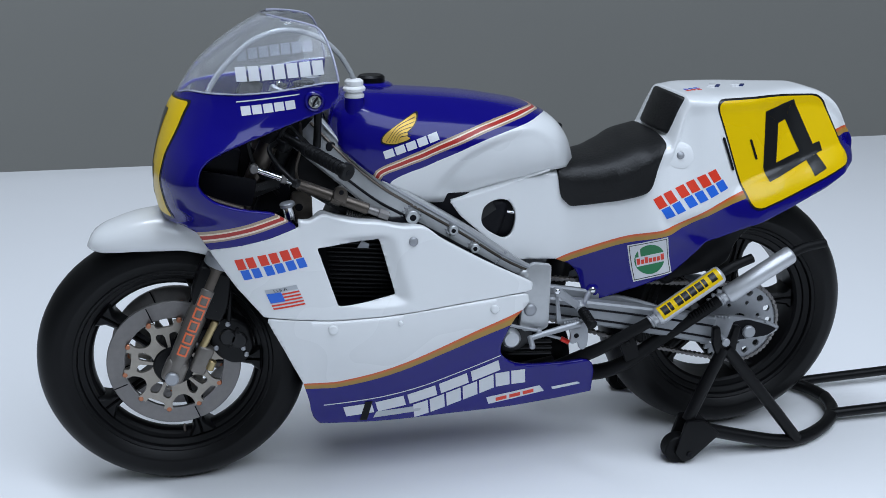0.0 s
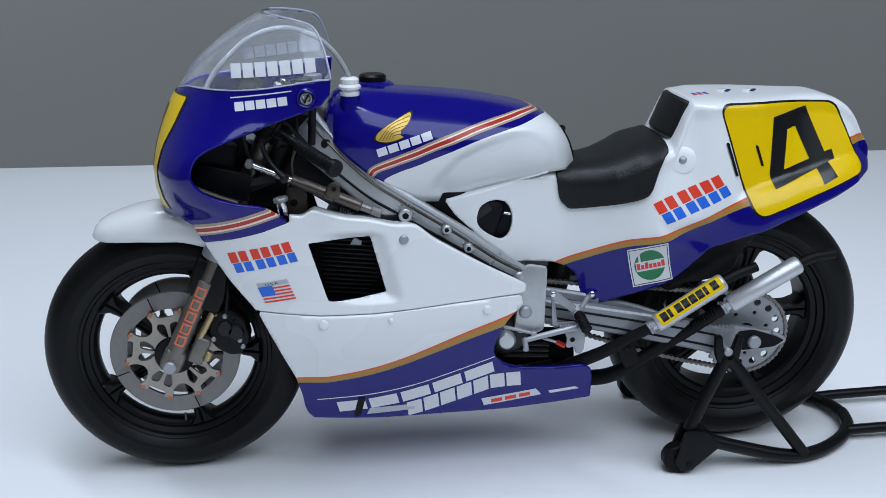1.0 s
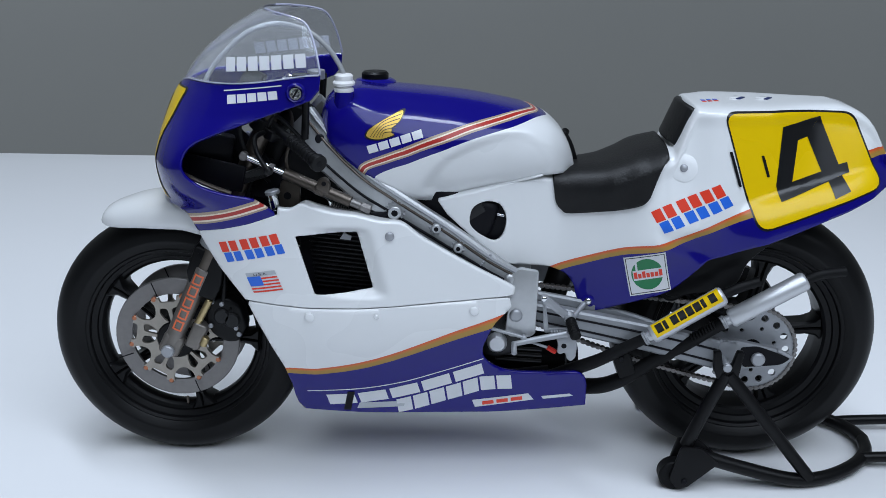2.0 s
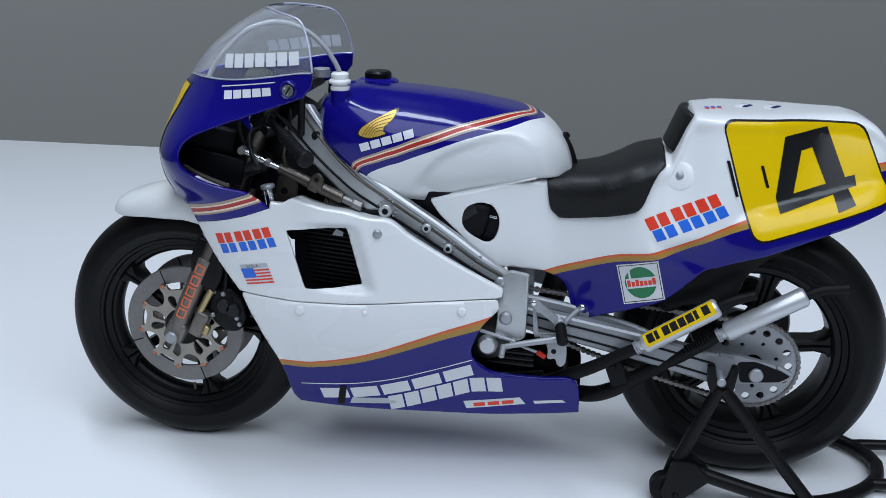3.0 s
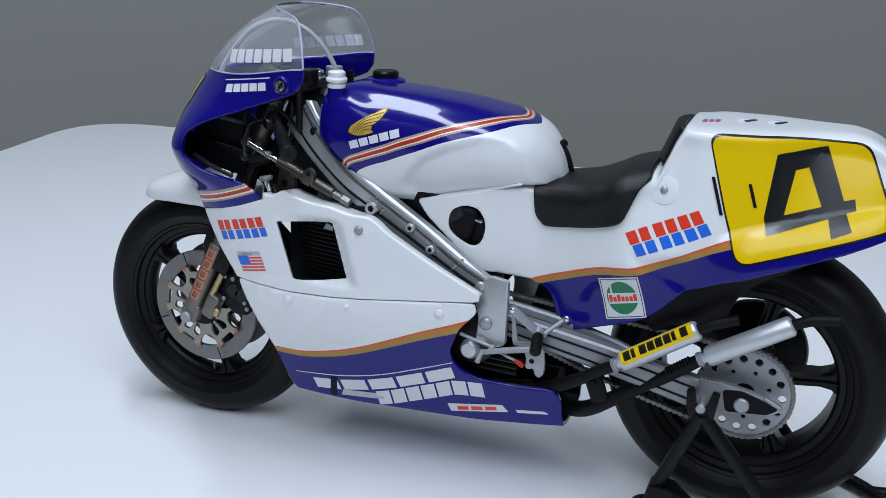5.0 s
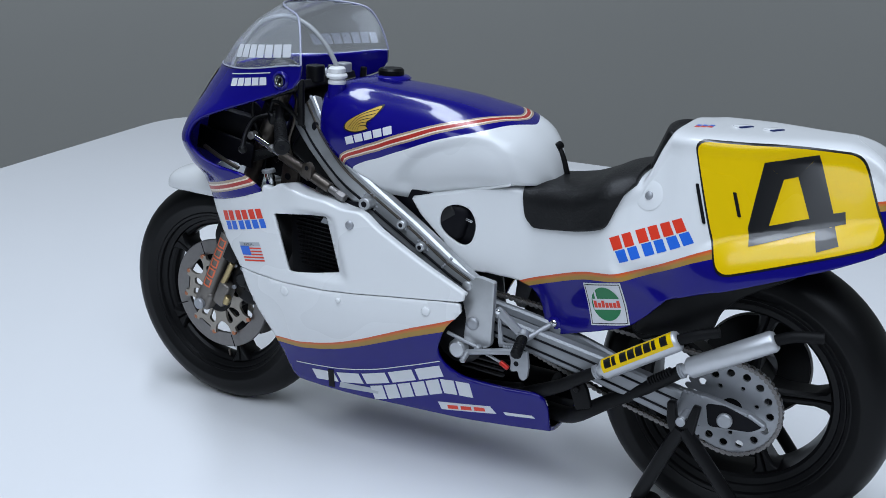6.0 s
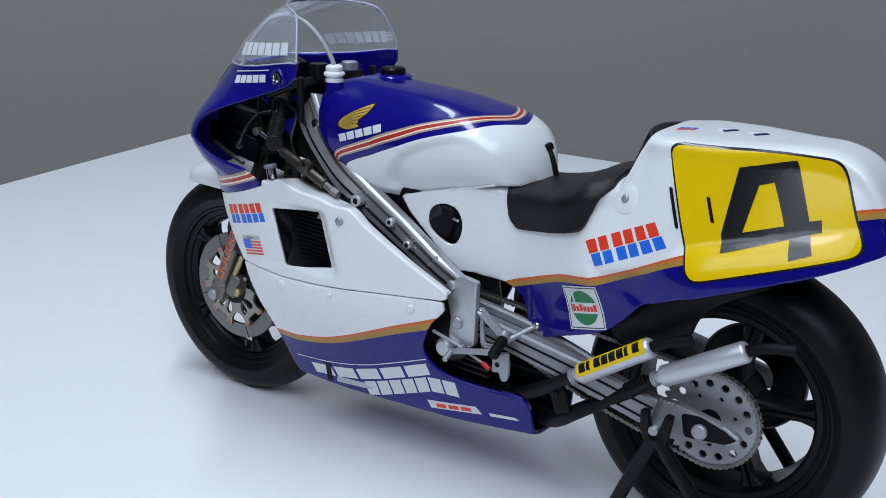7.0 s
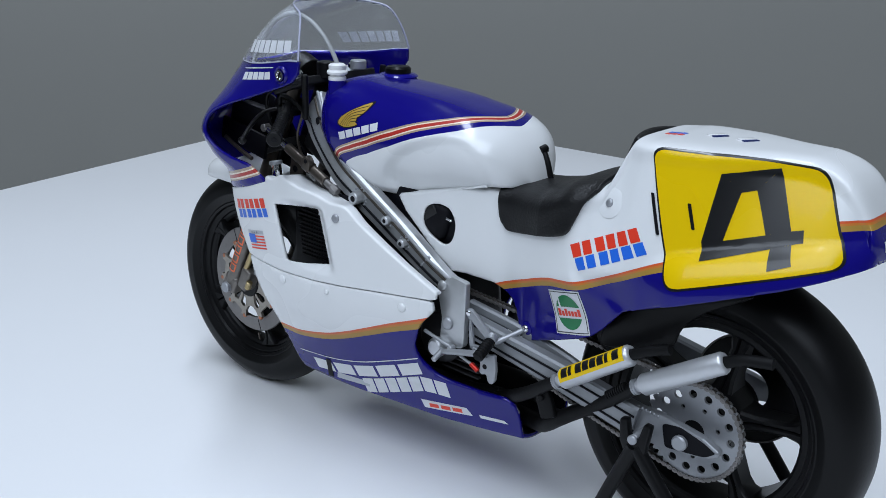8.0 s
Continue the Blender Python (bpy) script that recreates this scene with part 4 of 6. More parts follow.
def breather():
    base = (-21.7, -8.8)
    neck = part("breather_neck", rod((*base, 73.0), (*base, 77.2), 1.9, 1.75), BLUE, tank)
    prof = [(0, 76.9), (1.9, 76.9), (2.1, 77.2), (2.1, 77.7), (1.75, 77.9), (1.75, 78.1), (2.35, 78.3), (2.45, 78.7), (2.25, 79.0), (1.9, 79.15), (2.0, 79.4), (2.0, 80.0), (1.6, 80.3), (0.9, 80.4), (0, 80.4)]
    bm = lathe([(r * 0.84, z) for r, z in prof], seg=28)
    bmesh.ops.transform(bm, matrix=Matrix.Translation((*base, 0)) @ pose(0, 0, 0, 90, 0, 0), verts=bm.verts[:])
    part("breather_cap", bm, CAPWHITE, tank, "ribbed white nylon breather cap")
    hose = part("breather_hose", tube([(-21.7, -8.8, 80.2), (-22.6, -9.0, 82.2), (-24.6, -9.4, 85.2), (-28.0, -9.6, 87.9), (-33.0, -9.4, 89.1), (-38.5, -9.0, 87.6), (-43, -8.4, 84.0), (-46, -8, 80.5), (-47.6, -8, 77.6)], 0.46, 12), HOSE, tank, "milky white breather hose")
    part("tank_tag", film_on(tank_tree, [[(-22.3, 74.9), (-21.0, 75.0), (-21.0, 75.6), (-22.3, 75.5)]], 0.08), PRINT, tank)


breather()

# ---- seat unit ----
SEAT_TOP = curve((-5, 57.8), (2, 59.4), (10, 61.2), (17, 62.4), (20, 62.2), (26, 62.6), (30, 63.8), (33, 65.2), (36, 66.0), (39.2, 66.6), (40.4, 68.8), (42.0, 72.6), (43.4, 74.6), (45.2, 74.6), (48, 74.8), (52, 74.8), (63, 74.8), (70, 74.7), (73, 74.1), (75.5, 72.9), (77.5, 71.0), (79.4, 68.0), (81.4, 64.2), (82.6, 62.0))
SEAT_LOW = curve((-5, 50), (5, 44), (11, 42.5), (13, 42), (20, 35), (25, 33), (38, 38), (45.8, 43.5), (51, 47.0), (56, 49.6), (63.4, 52.2), (71.7, 55.0), (78, 57.8), (82.6, 60.0))
SEAT_W = curve((-6, 10.6), (2, 10.6), (10, 9.4), (18, 8.4), (24, 9.8), (30, 12.0), (34, 13.6), (39, 14.9), (45, 14.9), (48, 14.5), (52, 13.5), (56, 12.7), (61, 11.7), (66, 10.4), (72, 8.9), (76.6, 7.5), (78.7, 5.8), (80.6, 4.0), (82, 2.2), (82.6, 0.8))
SEAT_LEAN = curve((28, 0.02), (34, 0.18), (38, 0.38), (42, 0.35), (47, 0.25), (52, 0.20), (56, 0.20), (60, 0.28), (66, 0.42), (72, 0.44), (76, 0.44), (82, 0.5))
CREASE = curve((-5, 40), (10, 44.5), (16, 45.0), (24, 47.5), (30, 49.4), (36, 50.6), (42, 52.6), (48, 56.0), (53, 58.2), (59, 59.7), (66, 61.2), (76.6, 63.5), (82.6, 64.4))
MID = lambda x: 0.04 * max(0.0, x + 20) + 1.5 * smooth(25, 45, x)


def hull(x, v, lift=0.0):
    """Seat unit section: v from 0 (low edge) to 1 (middle of the top); left side."""
    zt, zb, w0, zc = SEAT_TOP(x), SEAT_LOW(x), SEAT_W(x) + 1.5 * smooth(25, 45, x) * (1 - smooth(81.2, 82.6, x)), CREASE(x)
    tail = smooth(35, 46, x)
    h = min(1.2 + 3.4 * smooth(10, 20, x) - 1.6 * tail, (zt - zb) * 0.5)
    k = min(1.0, w0 / 10)

    def wide(z):
        up, down = max(0.0, z - zc), max(0.0, zc - z)
        lean = SEAT_LEAN(x) * up * k
        tuck = (1.0 + 1.4 * smooth(22, 38, x)) * smooth(-1.0, 9.0, down) * (1 - smooth(40, 50, x)) * smooth(9, 18, x)
        fold = 50.4 - 0.44 * (x - 37)
        step = 0.9 * smooth(-1.2, 1.6, z - fold) * (1 - smooth(50.6, 53.5, z)) * smooth(35.5, 37.5, x) * (1 - smooth(44, 49, x))
        flare = 4.3 * math.tanh(down / 3.4) * smooth(47, 57, x) * (1 - 0.2 * smooth(70, 80, x))
        return max(0.3, w0 - lean - tuck * k - step + flare * min(1.0, 0.3 + w0 / 8))
    we = wide(zt - h)
    n = 0.62 - 0.2 * tail
    if v < 0.62:
        z = zb + (zt - h - zb) * v / 0.62
        return (x, -wide(z) - lift, z)
    a = (v - 0.62) / 0.38 * math.pi / 2
    y, z = (we * math.cos(a) ** n if v < 1 else 0.0), zt - h + h * math.sin(a) ** n
    return (x, -y - lift * math.cos(a), z + lift * math.sin(a))


SEAT_EDGE = [(-4.4, 57.0), (-2.6, 54.4), (2.7, 49.5), (4.9, 47.4), (8.1, 44.5), (10.9, 44.5), (12.5, 44.3), (16.8, 43.8)] + [tuple(p) for p in spline([(16.8, 43.8), (20.1, 42.3), (21.7, 40.2), (22.3, 38.0), (23.2, 36.0), (25.2, 34.9), (31, 36.8), (38.6, 39.8), (41.5, 41.8), (46, 46.7)], 5)][1:] + \
    [(49.5, 48.2), (54, 50.2), (63, 53.2), (71.5, 56.1), (80, 59.5), (84, 61.2), (86, 80), (30, 80), (10, 62), (-4, 60)]
SEAT_RED = curve((10, 41.0), (16, 43.3), (20, 44.9), (23.7, 46.3), (31.5, 49.0), (36.2, 49.8), (38.3, 50.4), (44.7, 53.2), (50.9, 56.1), (54, 57.4), (62, 60.2), (72, 65.6), (76, 66.4), (80, 66.9), (82.6, 67.2))
HOLE = [tuple(p) for p in spline([(1.5, 53.4), (2.2, 55.9), (4.6, 57.0), (7.2, 56.3), (8.5, 53.5), (7.9, 50.4), (6.4, 49.3), (4.2, 50.2), (2.2, 51.7)], 5, True)]


def seat_cowl():
    xs = spread(-5, 34, 66) + spread(34, 44, 40)[1:] + spread(44, 70, 40)[1:] + spread(70, 82.6, 44)[1:]
    bm = sheet(lambda x, v: hull(x, v), xs, spread(0, 1, 70))
    edge, hole = inside(SEAT_EDGE), inside(HOLE)
    cut(bm, lambda x, y, z: edge(x, z), low="drop")
    cut(bm, lambda x, y, z: -hole(x, z), low="drop")
    cut(bm, lambda x, y, z: min(SEAT_RED(x) - z, 0 - y) , high=2)
    cut(bm, lambda x, y, z: min(SEAT_RED(x) - 0.38 - z, 0 - y), high=4)
    cut(bm, lambda x, y, z: min(SEAT_RED(x) - 0.72 - z, 0 - y), high=3)
    cut(bm, lambda x, y, z: SEAT_RED(x) - 1.55 - z, high=1)
    mirrored(bm)
    for v in bm.verts:
        v.co.y += MID(v.co.x)
    bmesh.ops.recalc_face_normals(bm, faces=bm.faces[:])
    if sum(f.normal.y * f.calc_center_median().y for f in bm.faces) < 0:
        bmesh.ops.reverse_faces(bm, faces=bm.faces[:])
    tree = lies_on(bm)
    return part("seat_cowl", bm, [WHITE, BLUE, ORANGE, GOLD, AMBER, SHADE], bike, "glossy white and blue single-seat tail cowl", thick=0.7, lined=True), tree


seat, seat_tree = seat_cowl()
PLATE = rounded([(47.8, 73.8), (60, 73.8), (73.0, 73.1), (76.5, 64.6), (78.7, 60.4), (67.4, 57.0), (54.6, 53.3), (51.8, 60.8)], 2.2)
grown = [tuple(np.array((62, 64.5)) + (np.array(p) - np.array((62, 64.5))) * np.array((1.027, 1.04))) for p in PLATE]
part("number_panel", film_on(seat_tree, [grown], 0.06, 0.5), INK, seat, "black edge of the tail number panel")
part("number_panel", film_on(seat_tree, [PLATE], 0.14, 0.5), YELLOW, seat, "yellow number panel on the tail flank")
part("race_number", film_on(seat_tree, [
    [(57.8, 60.8), (60.9, 61.4), (61.9, 68.7), (58.7, 71.2)],
    [(58.7, 71.2), (61.9, 68.7), (63.9, 69.2), (66.5, 72.8)],
    [(66.5, 72.8), (63.9, 69.2), (66.7, 63.0), (70.1, 64.1)],
    [(57.8, 60.8), (58.6, 58.1), (68.0, 61.2), (70.7, 62.2), (72.2, 62.7), (71.8, 64.5), (70.1, 64.1), (66.7, 63.0), (60.9, 61.4)],
    [(68.0, 61.2), (68.8, 58.5), (71.9, 59.7), (70.7, 62.2)]], 0.22, 0.5), INK, seat, "black race number 4")


def oil_badge():
    """White square badge with a green disc, a white band and a red bar."""
    o, ex, ez = np.array((32.5, 38.7)), np.array((7.4, 1.9)), np.array((-1.9, 7.9))

    def at(u, v):
        return tuple(o + ex * u + ez * v)

    def quad(u0, v0, u1, v1):
        return [at(u0, v0), at(u1, v0), at(u1, v1), at(u0, v1)]
    part("badge", film_on(seat_tree, [quad(0, 0, 1, 1)], 0.06), PRINT, seat, "white square badge with a green disc")
    line = [quad(0.03, 0.03, 0.97, 0.05), quad(0.03, 0.95, 0.97, 0.97), quad(0.03, 0.05, 0.05, 0.95), quad(0.95, 0.05, 0.97, 0.95)]
    part("badge_line", film_on(seat_tree, line, 0.1), INK, seat)
    part("badge_disc", film_on(seat_tree, [[at(0.5 + 0.38 * math.cos(a), 0.5 + 0.4 * math.sin(a)) for a in spread(0, 2 * math.pi, 40)[:-1]]], 0.1), GREEN, seat)
    part("badge_band", film_on(seat_tree, [quad(0.16, 0.36, 0.9, 0.62), quad(0.24, 0.62, 0.29, 0.86)], 0.14), PRINT, seat)
    part("badge_bar", film_on(seat_tree, [quad(0.18 + 0.1 * k, 0.41, 0.26 + 0.1 * k, 0.58 - (0.05 if 0 < k < 6 and k != 2 else 0)) for k in range(7)], 0.18), LRED, seat)


oil_badge()
split_logo(seat_tree, seat, (37.1, 51.8), (49.6, 57.4), 4.5)
for x0, z0, x1, z1, mat in ((48.7, 67.1, 50.7, 60.8, SHADE), (54.7, 66.3, 56.0, 62.4, SHADE)):
    part("vent_slot", film_on(seat_tree, [rounded([(x0, z0), (x0 + 0.55, z0), (x1 + 0.55, z1), (x1, z1)], 0.2)], 0.24, 0.5), mat, seat, "narrow dark vent slot")
bolt_on(seat_tree, seat, 40.9, 63.7, 2.6, WHITE, 0.22, "round white bolt boss")
bolt_on(seat_tree, seat, 40.9, 63.7, 0.75, ALU, 0.6, "small silver seat bolt")
bolt_on(seat_tree, seat, 24.7, 36.9, 1.3, BLUE, 0.3, "raised blue bolt seat")
bolt_on(seat_tree, seat, 24.7, 36.9, 0.75, CHROME, 0.75, "chrome seat cowl bolt")


part("lettering_bar", film_on(seat_tree, bars((1.2, 62.0), (11.0, 62.0), 1.5, 5, 0.16), 0.08, 0.6, way=(-1, 0, 0)), PRINT, seat, "white block lettering")


def top_marks():
    def deck(x, y):
        return seat_tree.ray_cast(Vector((x, y, 120)), Vector((0, 0, -1)))[0].z
    for x in (53.2, 58.4):
        part("top_vent", block((2.9, 0.8, 0.34), pose(x, 4.2, deck(x, 4.2) + 0.02, 0, 1, 58), 0.12), VENT, seat, "small dark blue top vent")
        part("top_vent_hood", block((3.2, 1.6, 0.5), pose(x - 0.9, 4.9, deck(x, 5.2) - 0.02, 0, 1, 58), 0.22), WHITE, seat)
    for k in range(3):
        x = 45.6 + 1.1 * k
        part("logo_block", block((0.8, 1.1, 0.06), pose(x, 1.0, deck(x, 1.0) + 0.04, 0, 0, 0), 0), LRED, seat)
        part("logo_block", block((0.8, 1.1, 0.06), pose(x, 2.3, deck(x, 2.3) + 0.04, 0, 0, 0), 0), LBLUE, seat)


VENT = material("dark_blue_vent", (0.01, 0.02, 0.10), 0.4, grain=0.1)
top_marks()


def seat_pad():
    xs = spread(17.0, 38.2, 60)
    bm = sheet(lambda x, v: hull(x, v, 0.55 + 0.35 * smooth(20, 30, x)), xs, spread(0, 1, 70))
    pad = [(15, 75), (17.0, 62), (17.2, 60)] + [tuple(p) for p in spline([(17.2, 60), (17.7, 56.6), (18.8, 55.1), (20.6, 54.5), (28.9, 55.9), (33.0, 57.0), (34.5, 58.2), (35.4, 60.2), (36.4, 62.6), (37.4, 64.6), (38.2, 65.8)], 5)][1:] + [(38.2, 68.2), (38.0, 75)]
    edge = inside(pad)
    cut(bm, lambda x, y, z: edge(x, z), low="drop")
    mirrored(bm)
    for v in bm.verts:
        v.co.y += MID(v.co.x)
    bmesh.ops.recalc_face_normals(bm, faces=bm.faces[:])
    if sum(f.normal.z for f in bm.faces) < 0:
        bmesh.ops.reverse_faces(bm, faces=bm.faces[:])
    part("seat_pad", bm, LEATHER, bike, "grained black vinyl seat pad", thick=1.0, sharp=60)


seat_pad()
def back_pad():
    bm = block((1.8, 14.4, 7.8), Matrix.Identity(4), 0.75, 4)
    bmesh.ops.subdivide_edges(bm, edges=[e for e in bm.edges if abs(e.verts[0].co.y - e.verts[1].co.y) > 5], cuts=8, use_grid_fill=True)
    for v in bm.verts:
        v.co.x += 0.028 * v.co.y ** 2
    bmesh.ops.transform(bm, matrix=pose(40.2, 3.2, 71.0, 0, 22, 0), verts=bm.verts[:])
    part("back_pad", bm, LEATHER, bike, "black vinyl backrest pad")


back_pad()
strap = part("tank_strap", tube([(19.6, 3.0, 67.7), (20.7, 2.8, 65.8), (21.5, 2.7, 63.6), (22.2, 2.9, 61.0)], 0.55), BLACK, bike, "black rubber tank strap")
part("strap_pin", rod((19.4, 2.3, 67.5), (19.9, 3.7, 68.0), 0.8, seg=14), BLACK, strap)

# ---- frame, engine and swingarm ----
def frame_spar(side):
    up = spline([(-28.5, 74.2), (-23.2, 68.3), (-18.2, 63.5), (-13.1, 59.8), (-2.6, 53.0), (4.9, 47.5), (11.2, 44.0)], 6)
    low = spline([(-32.6, 67.8), (-27.4, 63.6), (-19.3, 57.4), (-13.1, 53.8), (-2.6, 47.5), (5.6, 42.9), (9.4, 41.0)], 6)
    yy = spline([(7.4,), (10.2,), (11.9,), (12.2,), (12.2,), (12.2,), (12.0,)], 6)
    path = [((u[0] + l[0]) / 2, side * (y[0] - 1.2), (u[1] + l[1]) / 2) for u, l, y in zip(up, low, yy)]
    high = [math.hypot(u[0] - l[0], u[1] - l[1]) for u, l in zip(up, low)]
    n = len(path) - 1
    ob = part("frame_spar", beam(path, lambda t: 2.6, lambda t: high[round(t * n)], 0.45), FRAME, bike, "grey aluminium main frame spar", sharp=30)
    for f in (0.28, 0.74):
        line = [(l[0] + (u[0] - l[0]) * f, side * (y[0] + 0.10), l[1] + (u[1] - l[1]) * f) for u, l, y in zip(up, low, yy)]
        part("spar_rib", tube(line, 0.28, 8, 1), SHADE if f < 0.5 else GUN, ob)
    line = [(u[0] + (l[0] - u[0]) * 0.06, side * (y[0] + 0.05), u[1] + (l[1] - u[1]) * 0.06) for u, l, y in zip(up, low, yy)]
    part("spar_edge", tube(line, 0.35, 8, 1), ALU, ob, "bright weld edge")
    if side < 0:
        for x, z, y in ((-12.2, 55.8, -12.2), (-4.6, 52.7, -12.2), (-0.5, 49.0, -12.2)):
            big = x < -10
            boss = part("frame_boss", rod((x, y + 0.6, z), (x, y - (2.2 if big else 1.5), z), 1.25 if big else 0.9, seg=24), FRAME, ob, "round threaded frame boss")
            part("boss_hole", rod((x, y - (2.1 if big else 1.4), z), (x, y - (2.26 if big else 1.56), z), 0.6 if big else 0.42, seg=16), SHADE, boss)
            for k in range(14 if big else 10):
                a = 2 * math.pi * k / (14 if big else 10)
                q = 1.75 if big else 1.2
                part("weld_bead", rod((x + q * math.cos(a), y + 0.3, z + q * math.sin(a)), (x + q * math.cos(a), y - 0.35, z + q * math.sin(a)), 0.24, seg=8), ALU, boss)
        for k in range(9):
            part("weld_bead", rod((3.0 + 0.32 * k, -12.1, 44.6 + 0.36 * k), (3.0 + 0.32 * k, -12.5, 44.6 + 0.36 * k), 0.3, seg=8), ALU, ob)
            part("weld_bead", rod((11.4 + 0.24 * k, -11.6, 44.4 - 0.2 * k), (11.4 + 0.24 * k, -12.2, 44.4 - 0.2 * k), 0.28, seg=8), ALU, ob)
        part("spar_hole", rod((-26.2, -9.0, 68.4), (-26.2, -9.75, 68.4), 0.95, seg=20), SHADE, ob)
    return ob


frame_spar(-1)
frame_spar(1)


def pivot_plate(side):
    poly = rounded([(8.6, 32.4), (9.0, 36.4), (8.2, 40.0), (7.6, 42.6), (11.2, 45.0), (14.7, 44.4), (14.6, 38.0), (14.4, 31.9), (13.4, 31.2), (9.4, 31.2)], 0.6)
    ob = part("pivot_plate", slab(poly, side * 11.0, side * 12.5, 0.35), FRAME, bike, "grey swingarm pivot plate")
    part("pivot_bolt", dome((10.6, side * 12.5, 35.7), 1.25, 0.7, (0, side, 0)), ALU, ob, "large round pivot bolt")
    part("upper_bolt", dome((9.2, side * 12.5, 42.9), 0.95, 0.5, (0, side, 0)), FRAME, ob)


pivot_plate(-1)
pivot_plate(1)


def out(side, w):
    """A sideways place at the rear, where w is how far it stands to the left of the middle plane."""
    return -w if side < 0 else w + 2 * REAR[1]


def swingarm(side):
    path = spline([(11.5, out(side, 8.6), 35.4), (24, out(side, 8.7), 32.9), (36.5, out(side, 8.9), 30.4), (49.5, out(side, 9.0), 27.4)], 5)
    ob = part("swingarm", beam(path, lambda t: 2.6, lambda t: 4.3 + 1.6 * t, 0.4), ARM, bike, "ribbed bright aluminium swingarm", sharp=30)
    for f in (-0.24, 0.2):
        line = [(x, y + side * 1.34, z + f * (4.3 + 1.6 * i / len(path))) for i, (x, y, z) in enumerate(path)]
        part("arm_groove", tube(line, 0.22, 8, 1), SHADE, ob)
    top = spline([(11.5, out(side, 6.7), 38.2), (24, out(side, 6.6), 35.9), (34, out(side, 6.8), 33.2), (40, out(side, 7.4), 31.0)], 4)
    part("arm_brace", beam(top, lambda t: 1.6, lambda t: 2.0, 0.4), ARM, ob)
    end = part("axle_block", slab(rounded([(48.6, 30.2), (54, 30.0), (61.4, 28.4), (64.4, 27.0), (64.6, 26.0), (62.4, 24.9), (55, 24.0), (48.6, 24.6)], 0.6), out(side, 7.6), out(side, 9.2), 0.35), ALU, ob, "bright axle block")
    part("axle_slot", slab(rounded([(54.2, 28.7), (57.5, 29.0), (60.6, 28.0), (64.2, 26.6), (62.2, 25.2), (55.0, 24.6)], 0.8), out(side, 9.18), out(side, 9.35), 0), SHADE, end)
    part("axle_nut", rod((57.75, out(side, 9.0), 26.4), (57.75, out(side, 10.2), 26.4), 1.35, seg=22, chamfer=0.25), ALU, end, "round bright axle nut")
    part("chain_adjuster", rod((61.4, out(side, 9.2), 28.3), (64.4, out(side, 9.2), 26.7), 0.38), ALU, end)
    for k in range(6):
        part("weld_bead", rod((49.6 + 0.75 * k, out(side, 9.0), 30.2 - 0.1 * k), (49.6 + 0.75 * k, out(side, 9.5), 30.2 - 0.1 * k), 0.3, seg=8), ALU, end)
    part("stand_bobbin", rod((51.1, out(side, 9.0), 26.1), (51.1, out(side, 12.9), 26.1), 0.75, seg=18), ALU, end)


swingarm(-1)
swingarm(1)


def sprocket():
    y = -4.4
    holes = [circle2(6.7 * math.cos(a), 6.7 * math.sin(a), 0.74) for a in spread(0, 2 * math.pi, 15)[:-1]] + [circle2(4.5 * math.cos(a + 0.3), 4.5 * math.sin(a + 0.3), 0.42) for a in spread(0, 2 * math.pi, 7)[:-1]]
    ob = part("sprocket", drilled(AXLE, 2.0, 8.2, y - 0.3, y + 0.3, holes), ALU, rear_wheel, "drilled aluminium rear sprocket")
    for k in range(38):
        a = 2 * math.pi * k / 38
        e, s = np.array((math.cos(a), math.sin(a))), np.array((-math.sin(a), math.cos(a)))
        c = np.array((AXLE[0], AXLE[2]))
        poly = [tuple(c + e * q + s * w) for q, w in ((8.0, -0.58), (8.5, -0.44), (8.95, -0.15), (8.95, 0.15), (8.5, 0.44), (8.0, 0.58))]
        part("tooth", slab(poly, y - 0.25, y + 0.25, 0), ALU, rear_wheel)


sprocket()
part("sprocket_carrier", lathe([(0, -9.3), (3.2, -9.3), (5.4, -8.9), (5.7, -8.4), (5.2, -5.0), (0, -5.0)], (AXLE[0], REAR[1], AXLE[2]), 40), BLACK, rear_wheel, "black sprocket carrier")


